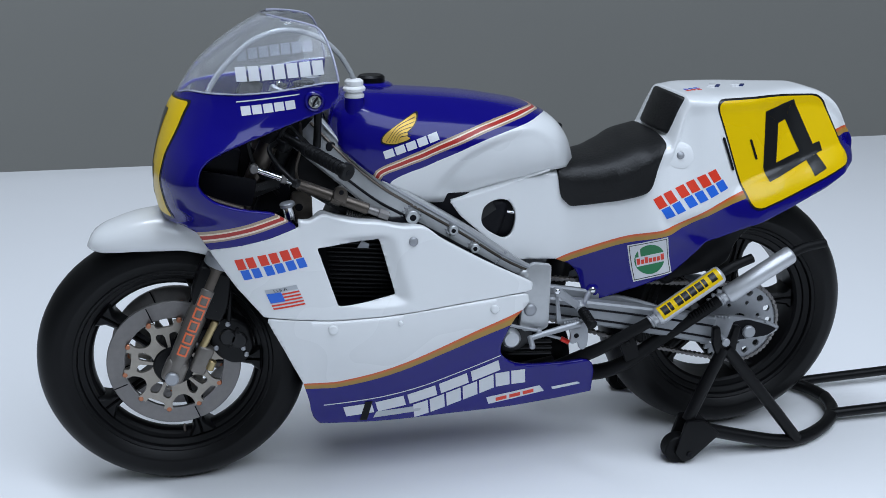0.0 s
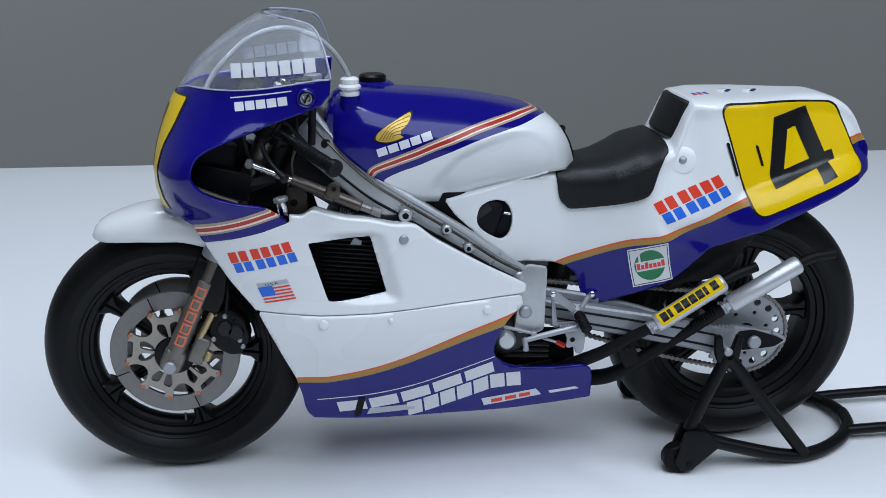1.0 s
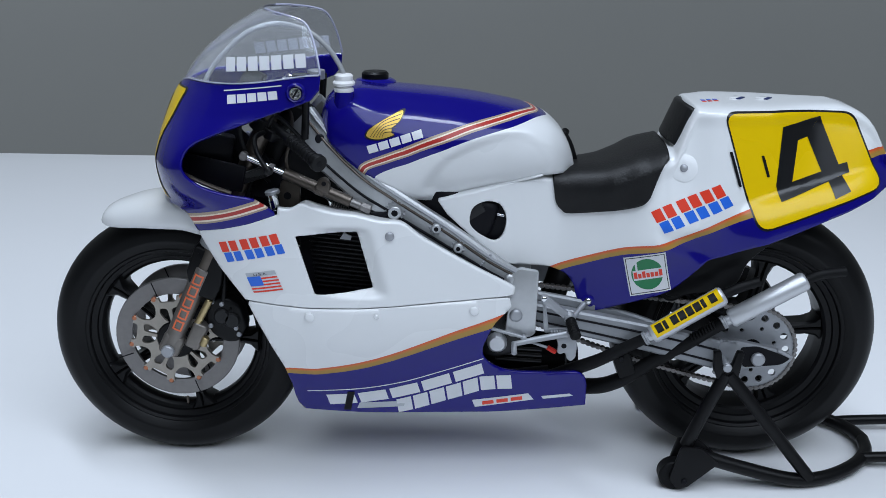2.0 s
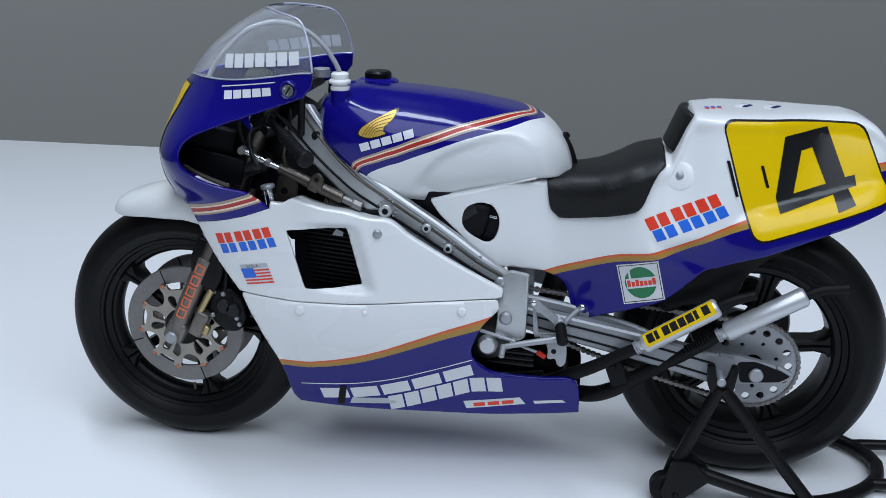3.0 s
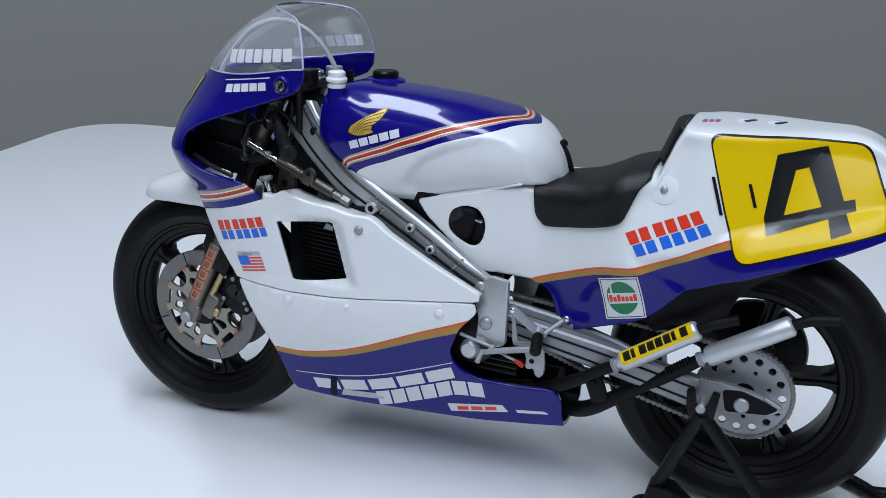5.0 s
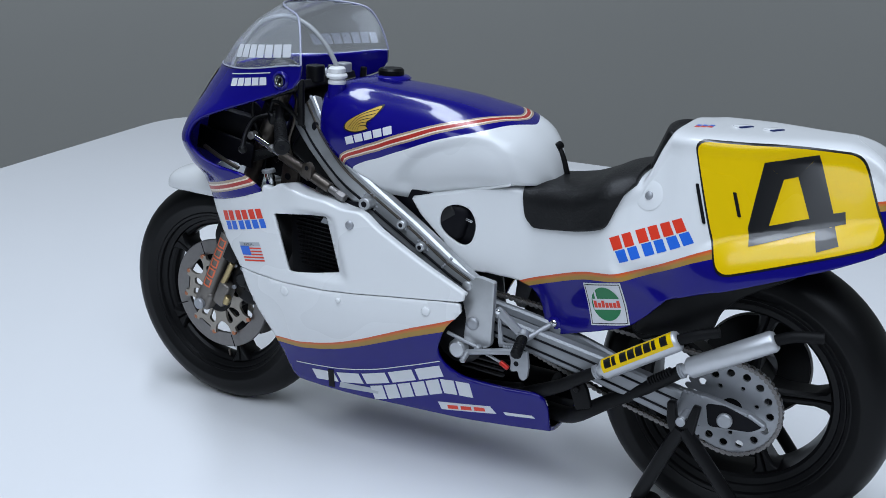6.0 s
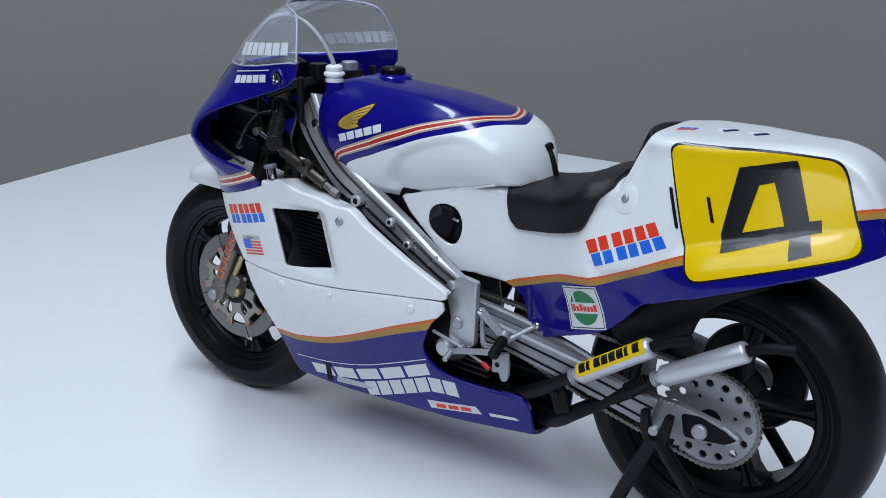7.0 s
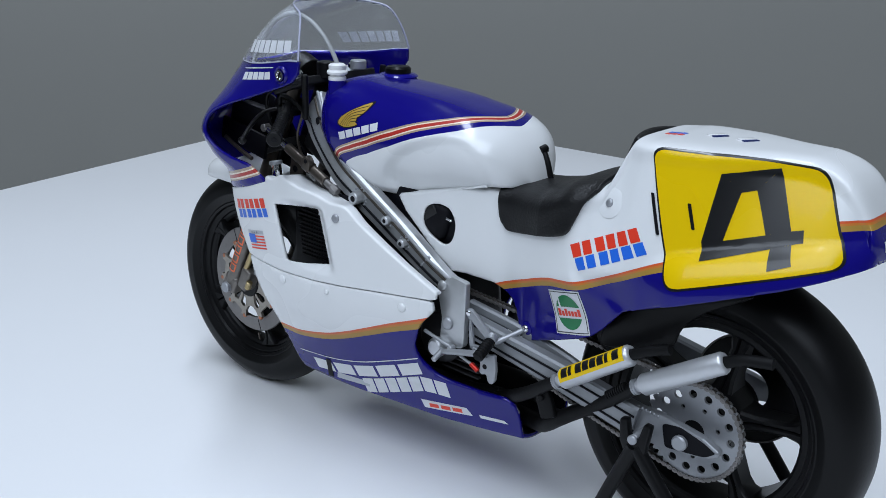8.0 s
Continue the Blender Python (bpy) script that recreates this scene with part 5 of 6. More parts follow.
def chain():
    """Links along the two runs and round the sprocket."""
    y, path = -4.4, []
    c, r = np.array((AXLE[0], AXLE[2])), 8.55
    f = np.array((9.5, 36.5))
    rf = 3.2
    a0, a1 = radians(100), radians(-99)
    for t in spread(0, 1, 40)[:-1]:
        path.append(tuple(f + rf * np.array((math.cos(a0), math.sin(a0))) * (1 - t) + (c + r * np.array((math.cos(a0), math.sin(a0))) - f) * t))
    for t in spread(0, 1, 26)[:-1]:
        a = a0 + (a1 - a0) * t
        path.append((c[0] + r * math.cos(a), c[1] + r * math.sin(a)))
    low0, low1 = c + r * np.array((math.cos(a1), math.sin(a1))), f + rf * np.array((math.cos(a1), math.sin(a1)))
    for t in spread(0, 1, 40):
        sag = -1.2 * math.sin(math.pi * t)
        path.append((low0[0] + (low1[0] - low0[0]) * t, low0[1] + (low1[1] - low0[1]) * t + sag))
    core = part("drive_chain", tube([(x, y, z) for x, z in path], 0.32, 6, 1), GUN, bike, "dull steel drive chain")
    dist = [0.0]
    for p, q in zip(path, path[1:]):
        dist.append(dist[-1] + math.hypot(q[0] - p[0], q[1] - p[1]))
    n = int(dist[-1] / 1.06)
    plate = rod((0, -0.62, 0), (0, -0.40, 0), 0.62, seg=10, chamfer=0.05)
    bmesh.ops.scale(plate, vec=(0.92, 1, 0.72), verts=plate.verts[:])
    pin = rod((0, -0.72, 0), (0, 0.72, 0), 0.24, seg=8, chamfer=0.04)
    other = rod((0, 0.40, 0), (0, 0.62, 0), 0.62, seg=10, chamfer=0.05)
    bmesh.ops.scale(other, vec=(0.92, 1, 0.72), verts=other.verts[:])
    first = part("chain_link", add(plate, pin, other), STEEL, core)
    for k in range(n):
        d = (k + 0.5) * dist[-1] / n
        i = max(j for j in range(len(dist) - 1) if dist[j] <= d)
        t = (d - dist[i]) / max(1e-9, dist[i + 1] - dist[i])
        p, q = path[i], path[i + 1]
        m = pose((p[0] + (q[0] - p[0]) * t) * MM, y * MM, (p[1] + (q[1] - p[1]) * t) * MM, 0, -math.degrees(math.atan2(q[1] - p[1], q[0] - p[0])), 0)
        if k == 0:
            first.matrix_basis = m
        else:
            share(first, core, m)


chain()
part("rear_brake_disc", ring_plate(REAR, 4.0, 10.1, 11.4, 11.9), BLACK, rear_wheel, "dark rear brake disc with a bright rim")
part("disc_rim", ring_plate(REAR, 10.1, 10.45, 11.35, 11.95), STEEL, rear_wheel)


def engine():
    body = part("engine_block", block((30, 17, 17), pose(-6, 0, 33, 0, -8, 0), 3.0, 3), ENGINE, bike, "dark cast engine block")
    part("cylinder_head", block((15, 18, 13), pose(-15, 0, 46, 0, 28, 0), 2.0, 3), ENGINE, body)
    part("clutch_cover", lathe([(0, -10.8), (4.2, -10.8), (5.0, -10.2), (5.2, -8.0)], (7.0, 0, 31.2), 36), ENGINE, body)
    part("gearbox_cover", lathe([(0, -12.4), (1.4, -12.4), (1.9, -11.8), (2.0, -9.0)], (7.2, 0, 29.6), 28), SILVER, body, "round silver cover")
    part("carburettor", rod((-2, -6, 52), (4, -6, 56), 3.2), ENGINE, body)
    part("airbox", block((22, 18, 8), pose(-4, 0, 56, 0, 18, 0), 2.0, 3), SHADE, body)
    part("choke_rod", rod((6.6, -8.6, 54.4), (8.0, -9.0, 54.2), 0.28), CHROME, body)
    # Black plate added behind the round opening so no lit parts show.
    part("opening_dark_plate", slab(rounded([(-1, 46), (12, 46), (12, 59), (-1, 58)], 1.0), -7.4, -6.4, 0.3), SHADE, body, "black plate added behind the round opening to keep it dark")
    part("exhaust_pipe", tube([(-16, -5, 38), (-20, -5, 28), (-14, -6, 20), (0, -6.0, 18.6), (10, -5.2, 19), (18, -5.0, 20)], 2.2, 20, 8), MATT, body, "matt black exhaust pipe")
    part("exhaust_pipe", tube([(-16, 5, 38), (-20, 5, 28), (-14, 5, 20), (0, 5, 18.6), (12, 4.5, 19.5), (22, 3, 20)], 2.4, 20, 8), MATT, body)
    for z in (25.2, 26.4, 27.6):
        part("case_fin", block((9, 1.0, 0.45), pose(11.5, -9.2, z, 0, 3, 0), 0.15), ENGINE, body)


engine()
# Dark filler added in place of engine and hoses; hides the far fairing.
part("dark_filler", block((27, 13, 8), pose(-22, 0, 58.0, 0, 33, 0), 1.5, 3), ENGINE, bike, "dark block added under the tank to hide the far fairing")


def radiator():
    body = part("radiator", block((2.4, 26, 19), pose(-27.5, 0, 46, 0, 24, 0), 0.6), ENGINE, bike, "black finned radiator")
    for k in range(15):
        z = 41.0 + 0.86 * k
        x = -25.6 - (z - 46) * 0.12
        part("fin", block((13.0, 0.5, 0.32), pose(x + 4.5, -13.6, z, 0, 6, 3), 0.08), BLACK, body)
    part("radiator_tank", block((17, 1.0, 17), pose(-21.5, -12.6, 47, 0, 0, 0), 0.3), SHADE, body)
    part("inner_tab", slab([(-22.4, 50.6), (-20.4, 50.4), (-20.2, 51.2), (-21.6, 51.8)], -13.9, -13.6, 0), GREYPRINT, body)


radiator()

# ---- exhausts ----
def muffler(a, b, r, tail, label):
    a, b = Vector(a), Vector(b)
    d = (b - a).normalized()
    n = (b - a).length
    prof = [(0, 0), (0.9, 0), (1.0, 0.2), (1.0, 0.9), (r - 0.35, 1.0), (r, 1.45), (r, n - 0.6), (r - 0.25, n - 0.15), (r - 0.6, n), (1.0, n), (0.9, n - 0.3), (0, n - 0.3)]
    q = Vector((0, 1, 0)).rotation_difference(d)
    bm = lathe(prof, seg=40)
    bmesh.ops.transform(bm, matrix=Matrix.Translation(a) @ q.to_matrix().to_4x4(), verts=bm.verts[:])
    can = part("muffler", bm, SILVER, bike, label)
    part("tail_pipe", tube([tuple(b - d * 0.4), *tail], 0.95, 16), MATT, can, "matt black tail pipe")
    for k in (0.35, 0.75):
        bm = lathe([(1.0, 0), (1.35, 0.1), (1.35, 0.4), (1.0, 0.5)], seg=24)
        bmesh.ops.transform(bm, matrix=Matrix.Translation(a - d * k) @ q.to_matrix().to_4x4(), verts=bm.verts[:])
        part("spring_collar", bm, ALU, can)
    return can, a, d, n, q


can1, m_a, m_d, m_n, m_q = muffler((35.6, -12.6, 31.7), (49.4, -12.4, 40.6), 1.85, [(52, -12.3, 41.9), (55.8, -12.0, 43.2)], "silver muffler with a yellow label")
can2 = muffler((50.3, -11.6, 34.9), (64.8, -11.0, 43.3), 1.85, [(67.5, -10.9, 44.4), (72.0, -10.4, 44.9)], "plain silver muffler")[0]


def muffler_label():
    """A yellow label round the upper left of the can, with a row of black blocks."""
    side = Vector((0, -1, 0))
    side = (side - m_d * side.dot(m_d)).normalized()
    up = m_d.cross(side)
    if up.z < 0:
        up = -up

    def patch(u0, u1, a0, a1, r):
        bm = bmesh.new()
        rows = [[bm.verts.new(m_a + m_d * u + r * (side * math.cos(radians(a)) + up * math.sin(radians(a)))) for a in spread(a0, a1, 8)] for u in (u0, u1)]
        for i in range(8):
            bm.faces.new((rows[0][i], rows[1][i], rows[1][i + 1], rows[0][i + 1]))
        return bm
    part("label", patch(1.7, m_n - 0.7, -8, 85, 1.89), YELLOW, can1, "yellow paper label")
    n = 8
    step = (m_n - 3.6) / n
    for k in range(n):
        part("label_bar", patch(2.3 + step * k, 2.3 + step * (k + (0.45 if k in (1, 6) else 0.84)), 12, 66, 1.93), INK, can1)


muffler_label()
part("stinger_pipe", tube([(10, -4.0, 17.6), (17, -6.2, 20.0), (22.6, -8.0, 23.0), (26.2, -9.4, 25.1), (29.2, -10.4, 27.1), (32, -11.4, 29.2), (35.4, -12.6, 31.6)], 1.3, 18, 8, lambda t: 1.5 - 0.45 * t), MATT, bike, "matt black exhaust stinger")
part("stinger_pipe", tube([(12, -1.6, 16.4), (22, -3.2, 17.2), (27.6, -5.4, 18.2), (30.8, -7.6, 20.2), (33.6, -8.8, 22.4), (37.0, -8.9, 24.8), (41, -9.2, 27.4), (45.4, -10.2, 30.8), (50.2, -11.6, 34.8)], 1.3, 18, 8, lambda t: 1.75 - 0.6 * t), MATT, bike, "matt black exhaust stinger")
part("pipe_bracket", slab(rounded([(31.2, 22.2), (34.2, 23.4), (33.2, 26.6), (32.0, 28.6), (29.6, 27.6), (29.8, 26.0)], 0.6), -10.9, -9.7, 0.35), MATT, bike, "black exhaust bracket")
part("bracket_bolt", rod((31.2, -10.8, 26.6), (31.2, -11.5, 26.6), 0.6, seg=6), MATT, bike)
for k in range(9):
    c = Vector((44.4 + 0.46 * k, -10.7 - 0.13 * k, 31.1 + 0.38 * k))
    part("spring_coil", rod(c, c + Vector((0.24, -0.05, 0.18)), 0.85, seg=10), MATT, can2)

# ---- rear sets ----
def rearset():
    bar = part("gear_lever", tube([(10.3, -14.0, 30.4), (13.4, -13.8, 31.1), (17, -13.5, 31.8), (20.4, -13.2, 32.4)], 0.55, 12, radii=lambda t: 0.5 + 0.2 * t), ALU, bike, "polished gear lever and linkage")
    part("toe_piece", rod((10.4, -13.6, 30.6), (10.3, -16.2, 29.3), 0.55, seg=16), ALU, bar)
    part("linkage_rod", rod((5.8, -13.6, 33.4), (12.0, -13.4, 31.6), 0.34), ALU, bar)
    part("linkage_joint", rod((12.2, -12.6, 31.4), (12.2, -14.0, 31.4), 0.6, seg=16), ALU, bar)
    part("red_joint", rod((16.7, -13.0, 29.5), (18.4, -13.0, 28.5), 0.5), REDANO, bar, "red anodised joint")
    part("linkage_rod", rod((13.4, -13.0, 30.6), (16.8, -13.0, 29.4), 0.28), ALU, bar)
    plate = part("footrest_bracket", slab(rounded([(18.2, 31.8), (22.0, 32.6), (22.4, 29.6), (22.2, 27.4), (21.4, 26.6), (20.6, 27.0), (20.2, 28.4), (19.2, 28.0), (18.6, 28.4), (18.8, 30.0)], 0.5), -12.2, -13.0, 0.2), ALU, bike, "bright footrest bracket with a hole")
    part("bracket_hole", rod((19.9, -12.98, 29.8), (19.9, -13.06, 29.8), 0.5, seg=18), SHADE, plate)
    part("bracket_arm", slab(rounded([(15.0, 39.4), (15.6, 40.0), (16.4, 39.8), (20.6, 36.4), (21.4, 34.2), (20.4, 33.8), (19.8, 35.2), (16.2, 37.9), (15.6, 38.2)], 0.35), -12.0, -12.9, 0.2), ALU, plate, "bright tapered upper arm")
    part("bracket_strut", slab(rounded([(15.6, 38.6), (16.2, 38.2), (16.9, 33.2), (20.4, 33.4), (20.4, 32.6), (16.2, 32.2), (15.9, 33.0)], 0.25), -12.1, -12.7, 0.15), ALU, plate)
    part("cowl_strut", rod((21.0, -11.6, 34.4), (24.4, -6.6, 36.6), 0.55), ALU, plate)
    part("bracket_bolt", dome((15.8, -12.9, 39.2), 0.55, 0.35), CHROME, plate)
    for k in range(5):
        part("weld_bead", rod((17.4 + 0.55 * k, -13.0, 32.9 + 0.03 * k), (17.4 + 0.55 * k, -13.5, 32.7 + 0.03 * k), 0.24, seg=8), ALU, plate)
    peg = part("footrest", rod((20.8, -12.4, 35.2), (21.6, -17.6, 33.5), 0.95, seg=20, chamfer=0.3), MATT, bike, "knurled black footrest")
    for k in range(7):
        c = Vector((20.95 + 0.095 * k, -13.3 - 0.62 * k, 34.91 - 0.203 * k))
        part("knurl_ring", rod(c, c + Vector((0.05, -0.32, -0.105)), 1.05, seg=16, chamfer=0.05), MATT, peg)
    part("footrest_end", rod((20.6, -11.8, 35.7), (20.9, -13.0, 35.1), 1.1, seg=20), ALU, bike)


REDANO = material("red_anodised", (0.55, 0.03, 0.02), 0.3, metal=0.6, grain=0.05)
rearset()

# ---- steering and cockpit ----
def cockpit():
    head = part("steering_head", rod((-37.5, 0, 60), (-31.5, 0, 73.5), 4.0), ENGINE, bike, "dark steering head")
    part("top_clamp", slab(rounded([(-38.4, 72.2), (-29.4, 75.4), (-30.0, 77.0), (-39.0, 73.8)], 0.4), -10.6, 10.6, 0.4), ENGINE, head, "black top fork clamp")
    part("lower_clamp", slab(rounded([(-44.4, 58.4), (-35.4, 61.6), (-36.2, 63.6), (-45.2, 60.4)], 0.4), -10.8, 10.8, 0.4), ENGINE, head)
    for s in (-1, 1):
        part("fork_cap", rod((-35.0, s * 8.1, 74.6), (-34.2, s * 8.1, 76.6), 2.0, seg=6, chamfer=0.3), ALU, head, "bright fork cap")
        part("cap_adjuster", rod((-34.2, s * 8.1, 76.5), (-33.8, s * 8.1, 77.6), 1.1, seg=16), CHROME, head)
        bar = part("handlebar", rod((-35.8, s * 8.4, 71.2), (-25.0, s * 22.4, 67.0), 0.85), BLACK, bike, "black clip-on handlebar with rubber grip")
        part("bar_clamp", lathe([(2.0, -1.3), (2.9, -1.1), (2.9, 1.1), (2.0, 1.3)], (0, 0, 0), 24), BLACK, bar).matrix_basis = pose(-0.0364, s * 0.0081, 0.0705, 90 - 0, 25, 0)
        part("grip", rod((-31.2, s * 14.4, 69.4), (-25.0, s * 22.4, 67.0), 1.15, seg=24, chamfer=0.2), MATT, bar, "black rubber grip")
        for k in range(9):
            c = Vector((-30.6 + 0.6 * k, s * (15.2 + 0.78 * k), 69.17 - 0.233 * k))
            d = Vector((6.2, s * 8.0, -2.4)).normalized()
            part("grip_ring", rod(c, c + d * 0.4, 1.24, seg=20, chamfer=0.05), MATT, bar)
        part("bar_end", rod((-25.1, s * 22.3, 67.05), (-24.4, s * 23.2, 66.8), 1.55, seg=24), BLACK, bar)
        part("bar_end_hole", rod((-24.42, s * 23.17, 66.81), (-24.36, s * 23.25, 66.78), 0.55, seg=16), SHADE, bar)
        part("lever_perch", block((2.6, 2.6, 2.2), pose(-34.6, s * 11.4, 69.6, 0, 20, s * 40), 0.5), BLACK, bar)
        part("lever", tube([(-35.8, s * 11.6, 70.0), (-37.2, s * 14.4, 69.4), (-36.0, s * 18.8, 67.6), (-33.4, s * 23.4, 65.6)], 0.45, 10), BLACK, bar, "black brake or clutch lever")
        part("lever_ball", rod((-33.5, s * 23.1, 65.7), (-32.9, s * 24.0, 65.3), 0.8, seg=16, chamfer=0.4), BLACK, bar)
    part("cable", tube([(-35.6, -11.4, 70.0), (-34.0, -12.4, 73.0), (-32.0, -10.0, 71.0), (-28.0, -8.6, 66.0), (-22, -9.6, 58)], 0.4, 8), BLACK, head)
    part("cable", tube([(-37.0, -9.0, 74.0), (-40.5, -10.5, 72.0), (-40.0, -10.0, 66.0), (-36.0, -9.0, 60)], 0.4, 8), BLACK, head)
    part("cable", tube([(-33, -7, 74), (-31.5, -8.5, 72.5), (-31.6, -9.3, 68.5), (-32.6, -9.6, 64), (-31, -9, 58)], 0.3, 8), GUN, head, "braided hose")
    part("tachometer", rod((-42.5, 0, 77.0), (-39.0, 0, 75.4), 3.6, seg=28), BLACK, head, "round black tachometer")
    part("tachometer", rod((-41.8, -6.6, 76.2), (-38.6, -6.6, 74.8), 2.3, seg=24), BLACK, head)
    part("cowl_stay", rod((-28.2, -11.4, 77.6), (-28.8, -10.8, 68.6), 0.7), BLACK, head, "black cowl stay")
    part("cowl_stay", rod((-28.2, 11.4, 77.6), (-28.8, 10.8, 68.6), 0.7), BLACK, head)
    # Dark sheet added to close off the cowl's inside and keep it shaded.
    part("cowl_dark_sheet", slab(rounded([(-54.5, 60), (-46, 57.8), (-35, 55.8), (-33.5, 60), (-38, 66), (-43, 71), (-51, 73), (-55, 67)], 1.0), -6.4, -5.9, 0.1), SHADE, head, "dark sheet added inside the nose cowl to keep it shaded")
    part("inner_rail", tube([(-51.0, -13.4, 62.4), (-47.0, -13.6, 60.6), (-42.2, -13.8, 58.9)], 0.45, 8), GUN, head)
    # Near-black block, added to fill the shaded inside of the cowl.
    part("cowl_shade_block", block((14, 0.8, 5), pose(-47, -11.5, 62.5, 0, 12, 0), 0.2), SHADE, head)
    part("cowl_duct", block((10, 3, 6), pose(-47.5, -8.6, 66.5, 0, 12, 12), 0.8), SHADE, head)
    # Pale plate added where the backdrop shows through a far-side gap.
    part("backdrop_gap_patch", block((2.6, 0.3, 2.6), pose(-41.6, 4.0, 65.6, 0, 4, 0), 0.05), GREYPRINT, head)
    part("reservoir", rod((-30.2, -3.6, 76.2), (-30.2, -3.6, 79.4), 1.9, seg=24), BLACK, head, "black brake fluid reservoir")
    part("reservoir_cap", rod((-28.6, 4.2, 77.4), (-28.6, 4.2, 79.2), 1.7, seg=24), ALU, head)


cockpit()


def steering_damper():
    a, b = Vector((-40.0, -11.6, 65.5)), Vector((-16.6, -14.0, 56.2))
    d = (b - a).normalized()
    body = part("steering_damper", rod(a + d * 8.0, a + d * 21.4, 1.05, seg=22), GUN, bike, "gunmetal steering damper with bright rod")
    part("damper_rod", rod(a, a + d * 8.2, 0.6), CHROME, body)
    part("rod_nut", rod(a + d * 5.0, a + d * 6.1, 0.85, seg=6), STEEL, body)
    part("rod_end", rod(a + Vector((0, -0.9, 0)), a + Vector((0, 0.9, 0)), 0.8, seg=18), STEEL, body)
    part("damper_end", rod(a + d * 21.3, a + d * 23.4, 0.75, seg=18), STEEL, body)
    part("damper_tip", rod(a + d * 23.3, b, 0.9, seg=6), STEEL, body)
    part("clamp_ring", rod(a + d * 14.4, a + d * 16.4, 1.3, seg=22), GUN, body, "clamp band with an upright ear")
    part("clamp_ear", slab(rounded([(-26.6, 59.9), (-24.2, 58.9), (-23.8, 61.2), (-24.8, 62.4), (-26.2, 61.8)], 0.6), -14.6, -13.2, 0.25), GUN, body)
    part("ear_hole", rod((-25.0, -14.55, 61.2), (-25.0, -14.68, 61.2), 0.45, seg=14), SHADE, body)
    for k in range(16):
        c = Vector((-24.0 + 0.42 * k, -12.6, 56.9 - 0.15 * k))
        part("hose_braid", rod(c, c + Vector((0.2, 0, -0.07)), 0.55, seg=8), STEEL, body)
    part("bleed_fitting", rod((-34.0, -13.9, 56.0), (-34.6, -13.9, 59.6), 1.0, seg=18), CHROME, body, "chrome fitting")
    part("fitting_collar", rod((-34.5, -13.9, 58.9), (-34.65, -13.9, 59.7), 1.35, seg=18), ALU, body)

    part("damper_bracket", slab(rounded([(-34.6, 55.0), (-30.0, 54.6), (-30.0, 59.6), (-31.4, 60.8), (-33.6, 60.6)], 0.5), -10.6, -9.6, 0.3), GUN, body, "gunmetal bracket plate with a hole")
    part("bracket_hole", rod((-32.4, -10.58, 57.8), (-32.4, -10.68, 57.8), 0.7, seg=18), SHADE, body)


steering_damper()

# ---- under the tail ----
poly = [tuple(p) for p in spline([(38.5, 40.4), (46, 46.4), (56, 51.8), (70, 56.4), (74, 57.4), (70, 55.0), (60, 51.4), (52, 46.6), (47, 41.0), (43, 37.2), (40, 36.6)], 4, True)]
part("undertray", slab(poly, -5.8, 10.5, 0.8, 3), BLACK, bike, "black plastic undertray below the tail")
poly = [tuple(p) for p in spline([(40, 38.0), (45, 38.4), (50, 39.4), (53.2, 41.0), (54.8, 44.8), (58, 48.0), (62.6, 50.8), (66, 53.0), (60, 52.6), (52, 49.6), (45, 45.4), (40.5, 41.4)], 4, True)]
part("mudguard_flank", slab(poly, -6.6, -5.7, 0.35, 3), BLACK, bike, "black inner mudguard flank")


def hugger():
    """A curved guard close over the front and top of the rear tyre."""
    def place(a, y):
        q = 28.0 + 0.5 * math.cos(math.pi * y / 2)
        return (REAR[0] + q * math.cos(radians(a)), REAR[1] + 7.4 * y, REAR[2] + q * math.sin(radians(a)))
    part("tyre_hugger", sheet(place, spread(78, 150, 30), spread(-1, 1, 10)), BLACK, bike, "black guard close over the rear tyre", thick=0.7)


hugger()
part("rear_shock", rod((18, 0, 34), (22, 0, 48), 2.6), ENGINE, bike, "dark rear shock absorber")
part("subframe_tube", rod((10, -3, 46), (44, -3, 50), 0.9), BLACK, bike)

# ---- paddock stand ----
stand = tagged(new("paddock_stand"), "black tubular paddock stand under the rear wheel", "paddock stand")
TUBE = 1.25


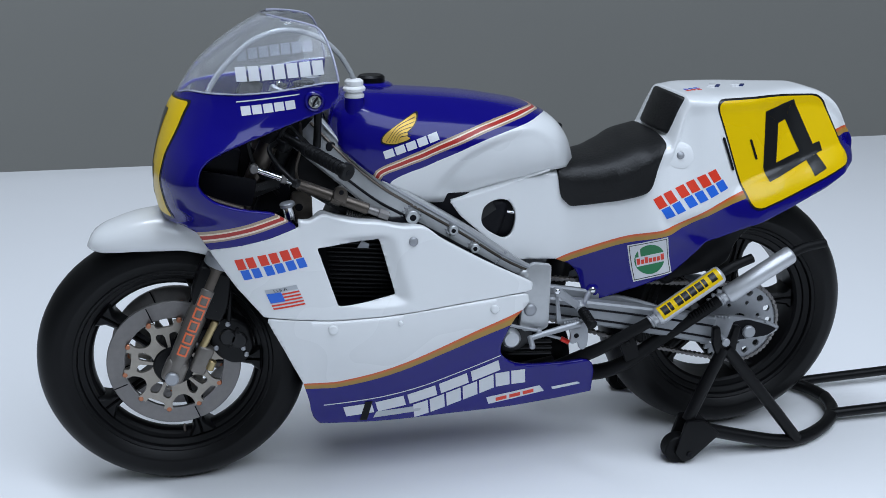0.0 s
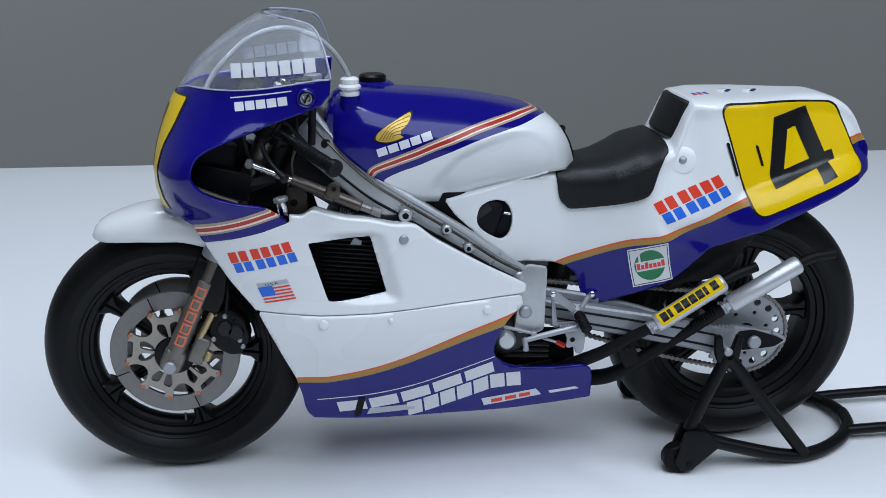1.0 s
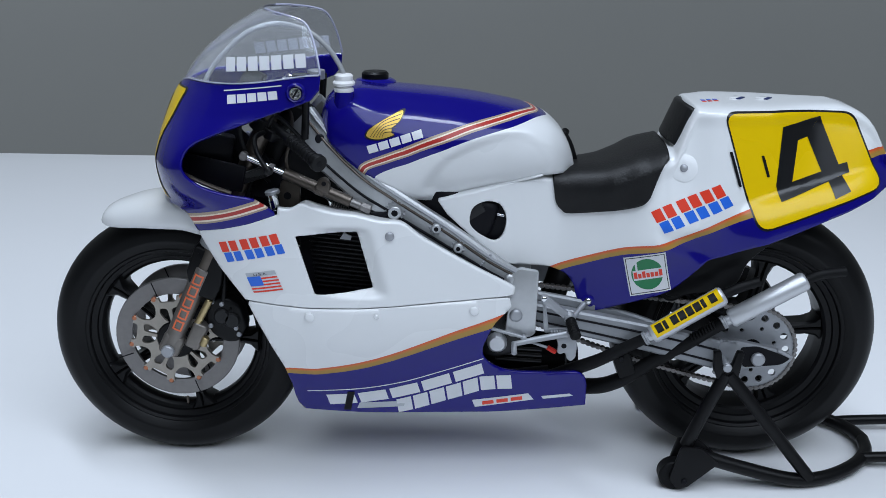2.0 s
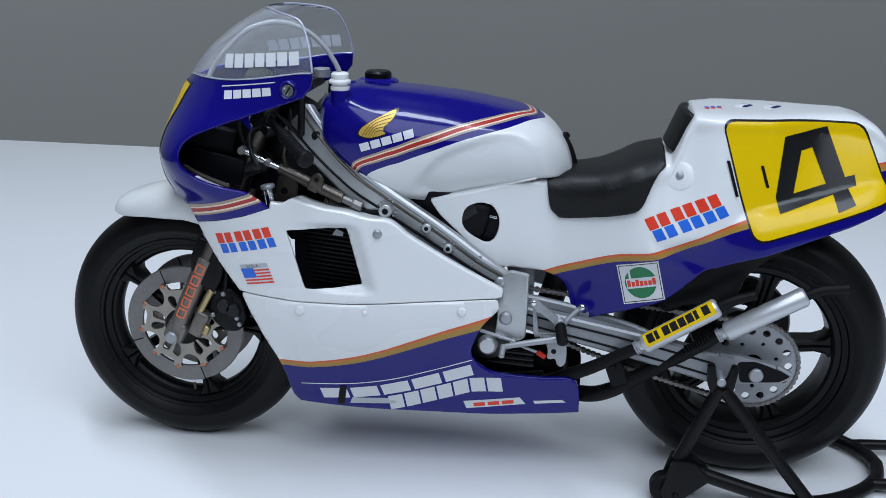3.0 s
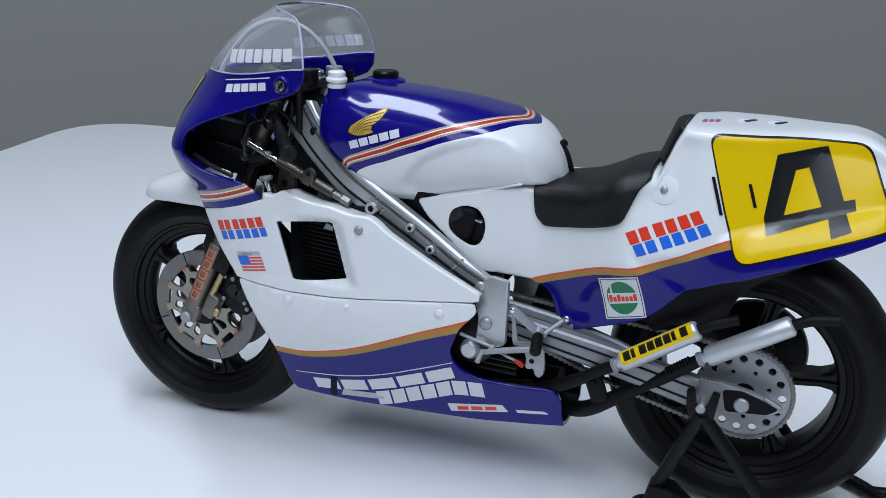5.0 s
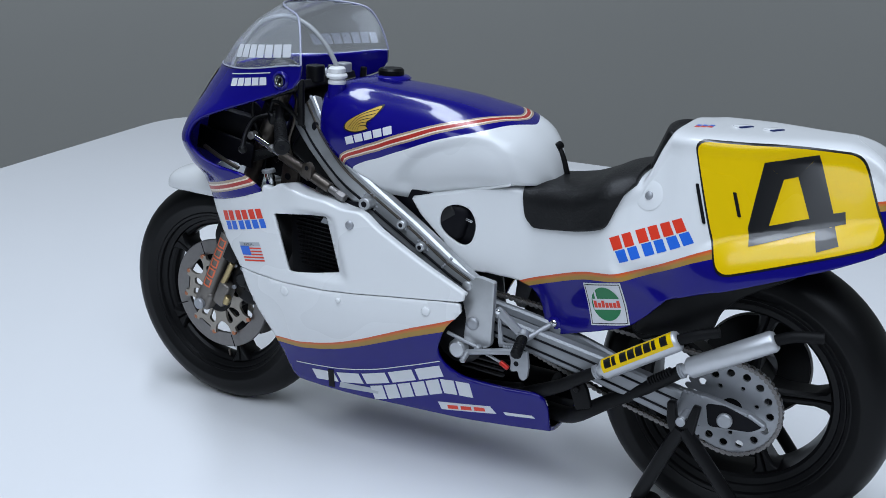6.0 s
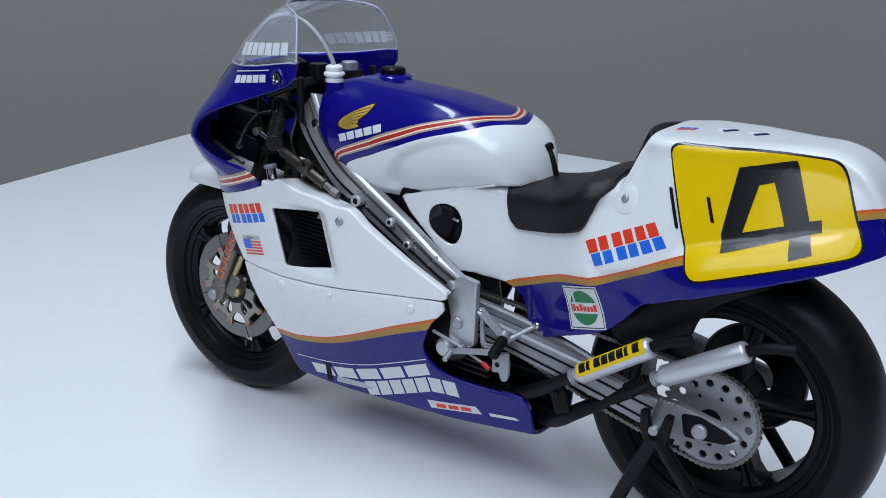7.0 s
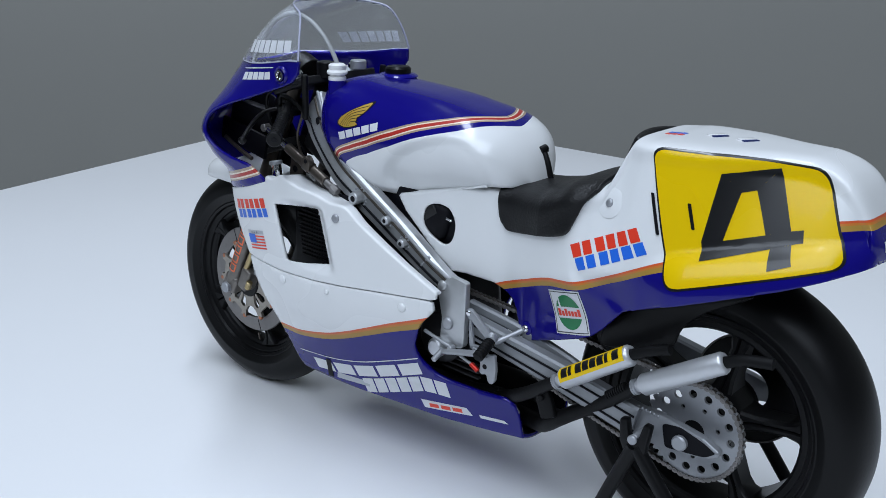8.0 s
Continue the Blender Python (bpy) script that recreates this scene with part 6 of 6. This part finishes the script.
def stand_side(s):
    part("front_leg", tube([(51.1, out(s, 12.6), 24.6), (47.6, out(s, 12.6), 16.5), (44.6, out(s, 12.6), 9.2)], TUBE, 16, 3), BLACK, stand)
    part("rear_leg", tube([(51.6, out(s, 12.6), 24.6), (61, out(s, 12.5), 13.0), (69.6, out(s, 12.0), 2.2)], TUBE, 16, 3), BLACK, stand)
    part("fork_plate", slab(rounded([(49.4, 23.6), (53.4, 23.6), (54.2, 29.2), (52.9, 29.4), (52.0, 26.4), (50.3, 26.4), (49.8, 29.4), (48.4, 29.2), (48.6, 25.6)], 0.4), out(s, 11.7), out(s, 13.3), 0.3), BLACK, stand, "black hook plate that holds the axle bobbin")
    part("bolt_head", rod((51.1, out(s, 13.0), 26.1), (51.1, out(s, 13.7), 26.1), 0.85, seg=18), ALU, stand)
    for off in (-2.0, 2.0):
        part("foot_plate", slab(rounded([(41.4, 2.8), (43.2, 0.7), (45.0, 1.0), (51.0, 6.4), (47.4, 9.6), (43.4, 9.8)], 0.7), out(s, 12.4) + off - 0.4, out(s, 12.4) + off + 0.4, 0.2), BLACK, stand)
    part("foot_roller", lathe([(0, -1.5), (2.7, -1.5), (3.0, -1.2), (3.0, 1.2), (2.7, 1.5), (0, 1.5)], (42.6, out(s, 12.4), 3.05), 36), MATT, stand, "small black rubber roller")
    part("roller_bolt", rod((44.4, out(s, 12.4) + s * 2.3, 2.4), (44.4, out(s, 12.4) + s * 2.8, 2.4), 0.6, seg=14), SHADE, stand)
    part("floor_tube", tube([(46.0, out(s, 12.4), 7.4), (56, out(s, 12.3), 4.4), (66, out(s, 12.1), 2.0), (73, out(s, 10.4), 1.6), (80, out(s, 6.0), 1.8), (84.6, REAR[1] + s * 5.6, 2.0), (86.0, REAR[1], 2.1)], TUBE * 1.1, 16, 8), BLACK, stand)
    part("handle_tube", tube([(82.6, REAR[1] + s * 8.2, 2.2), (88, REAR[1] + s * 8.4 + 0.3, 2.4), (104, REAR[1] + s * 8.6 + 1.0, 2.6), (140, REAR[1] + s * 8.8 + 2.2, 3.4)], TUBE * 0.9, 14, 6), BLACK, stand)


stand_side(-1)
stand_side(1)
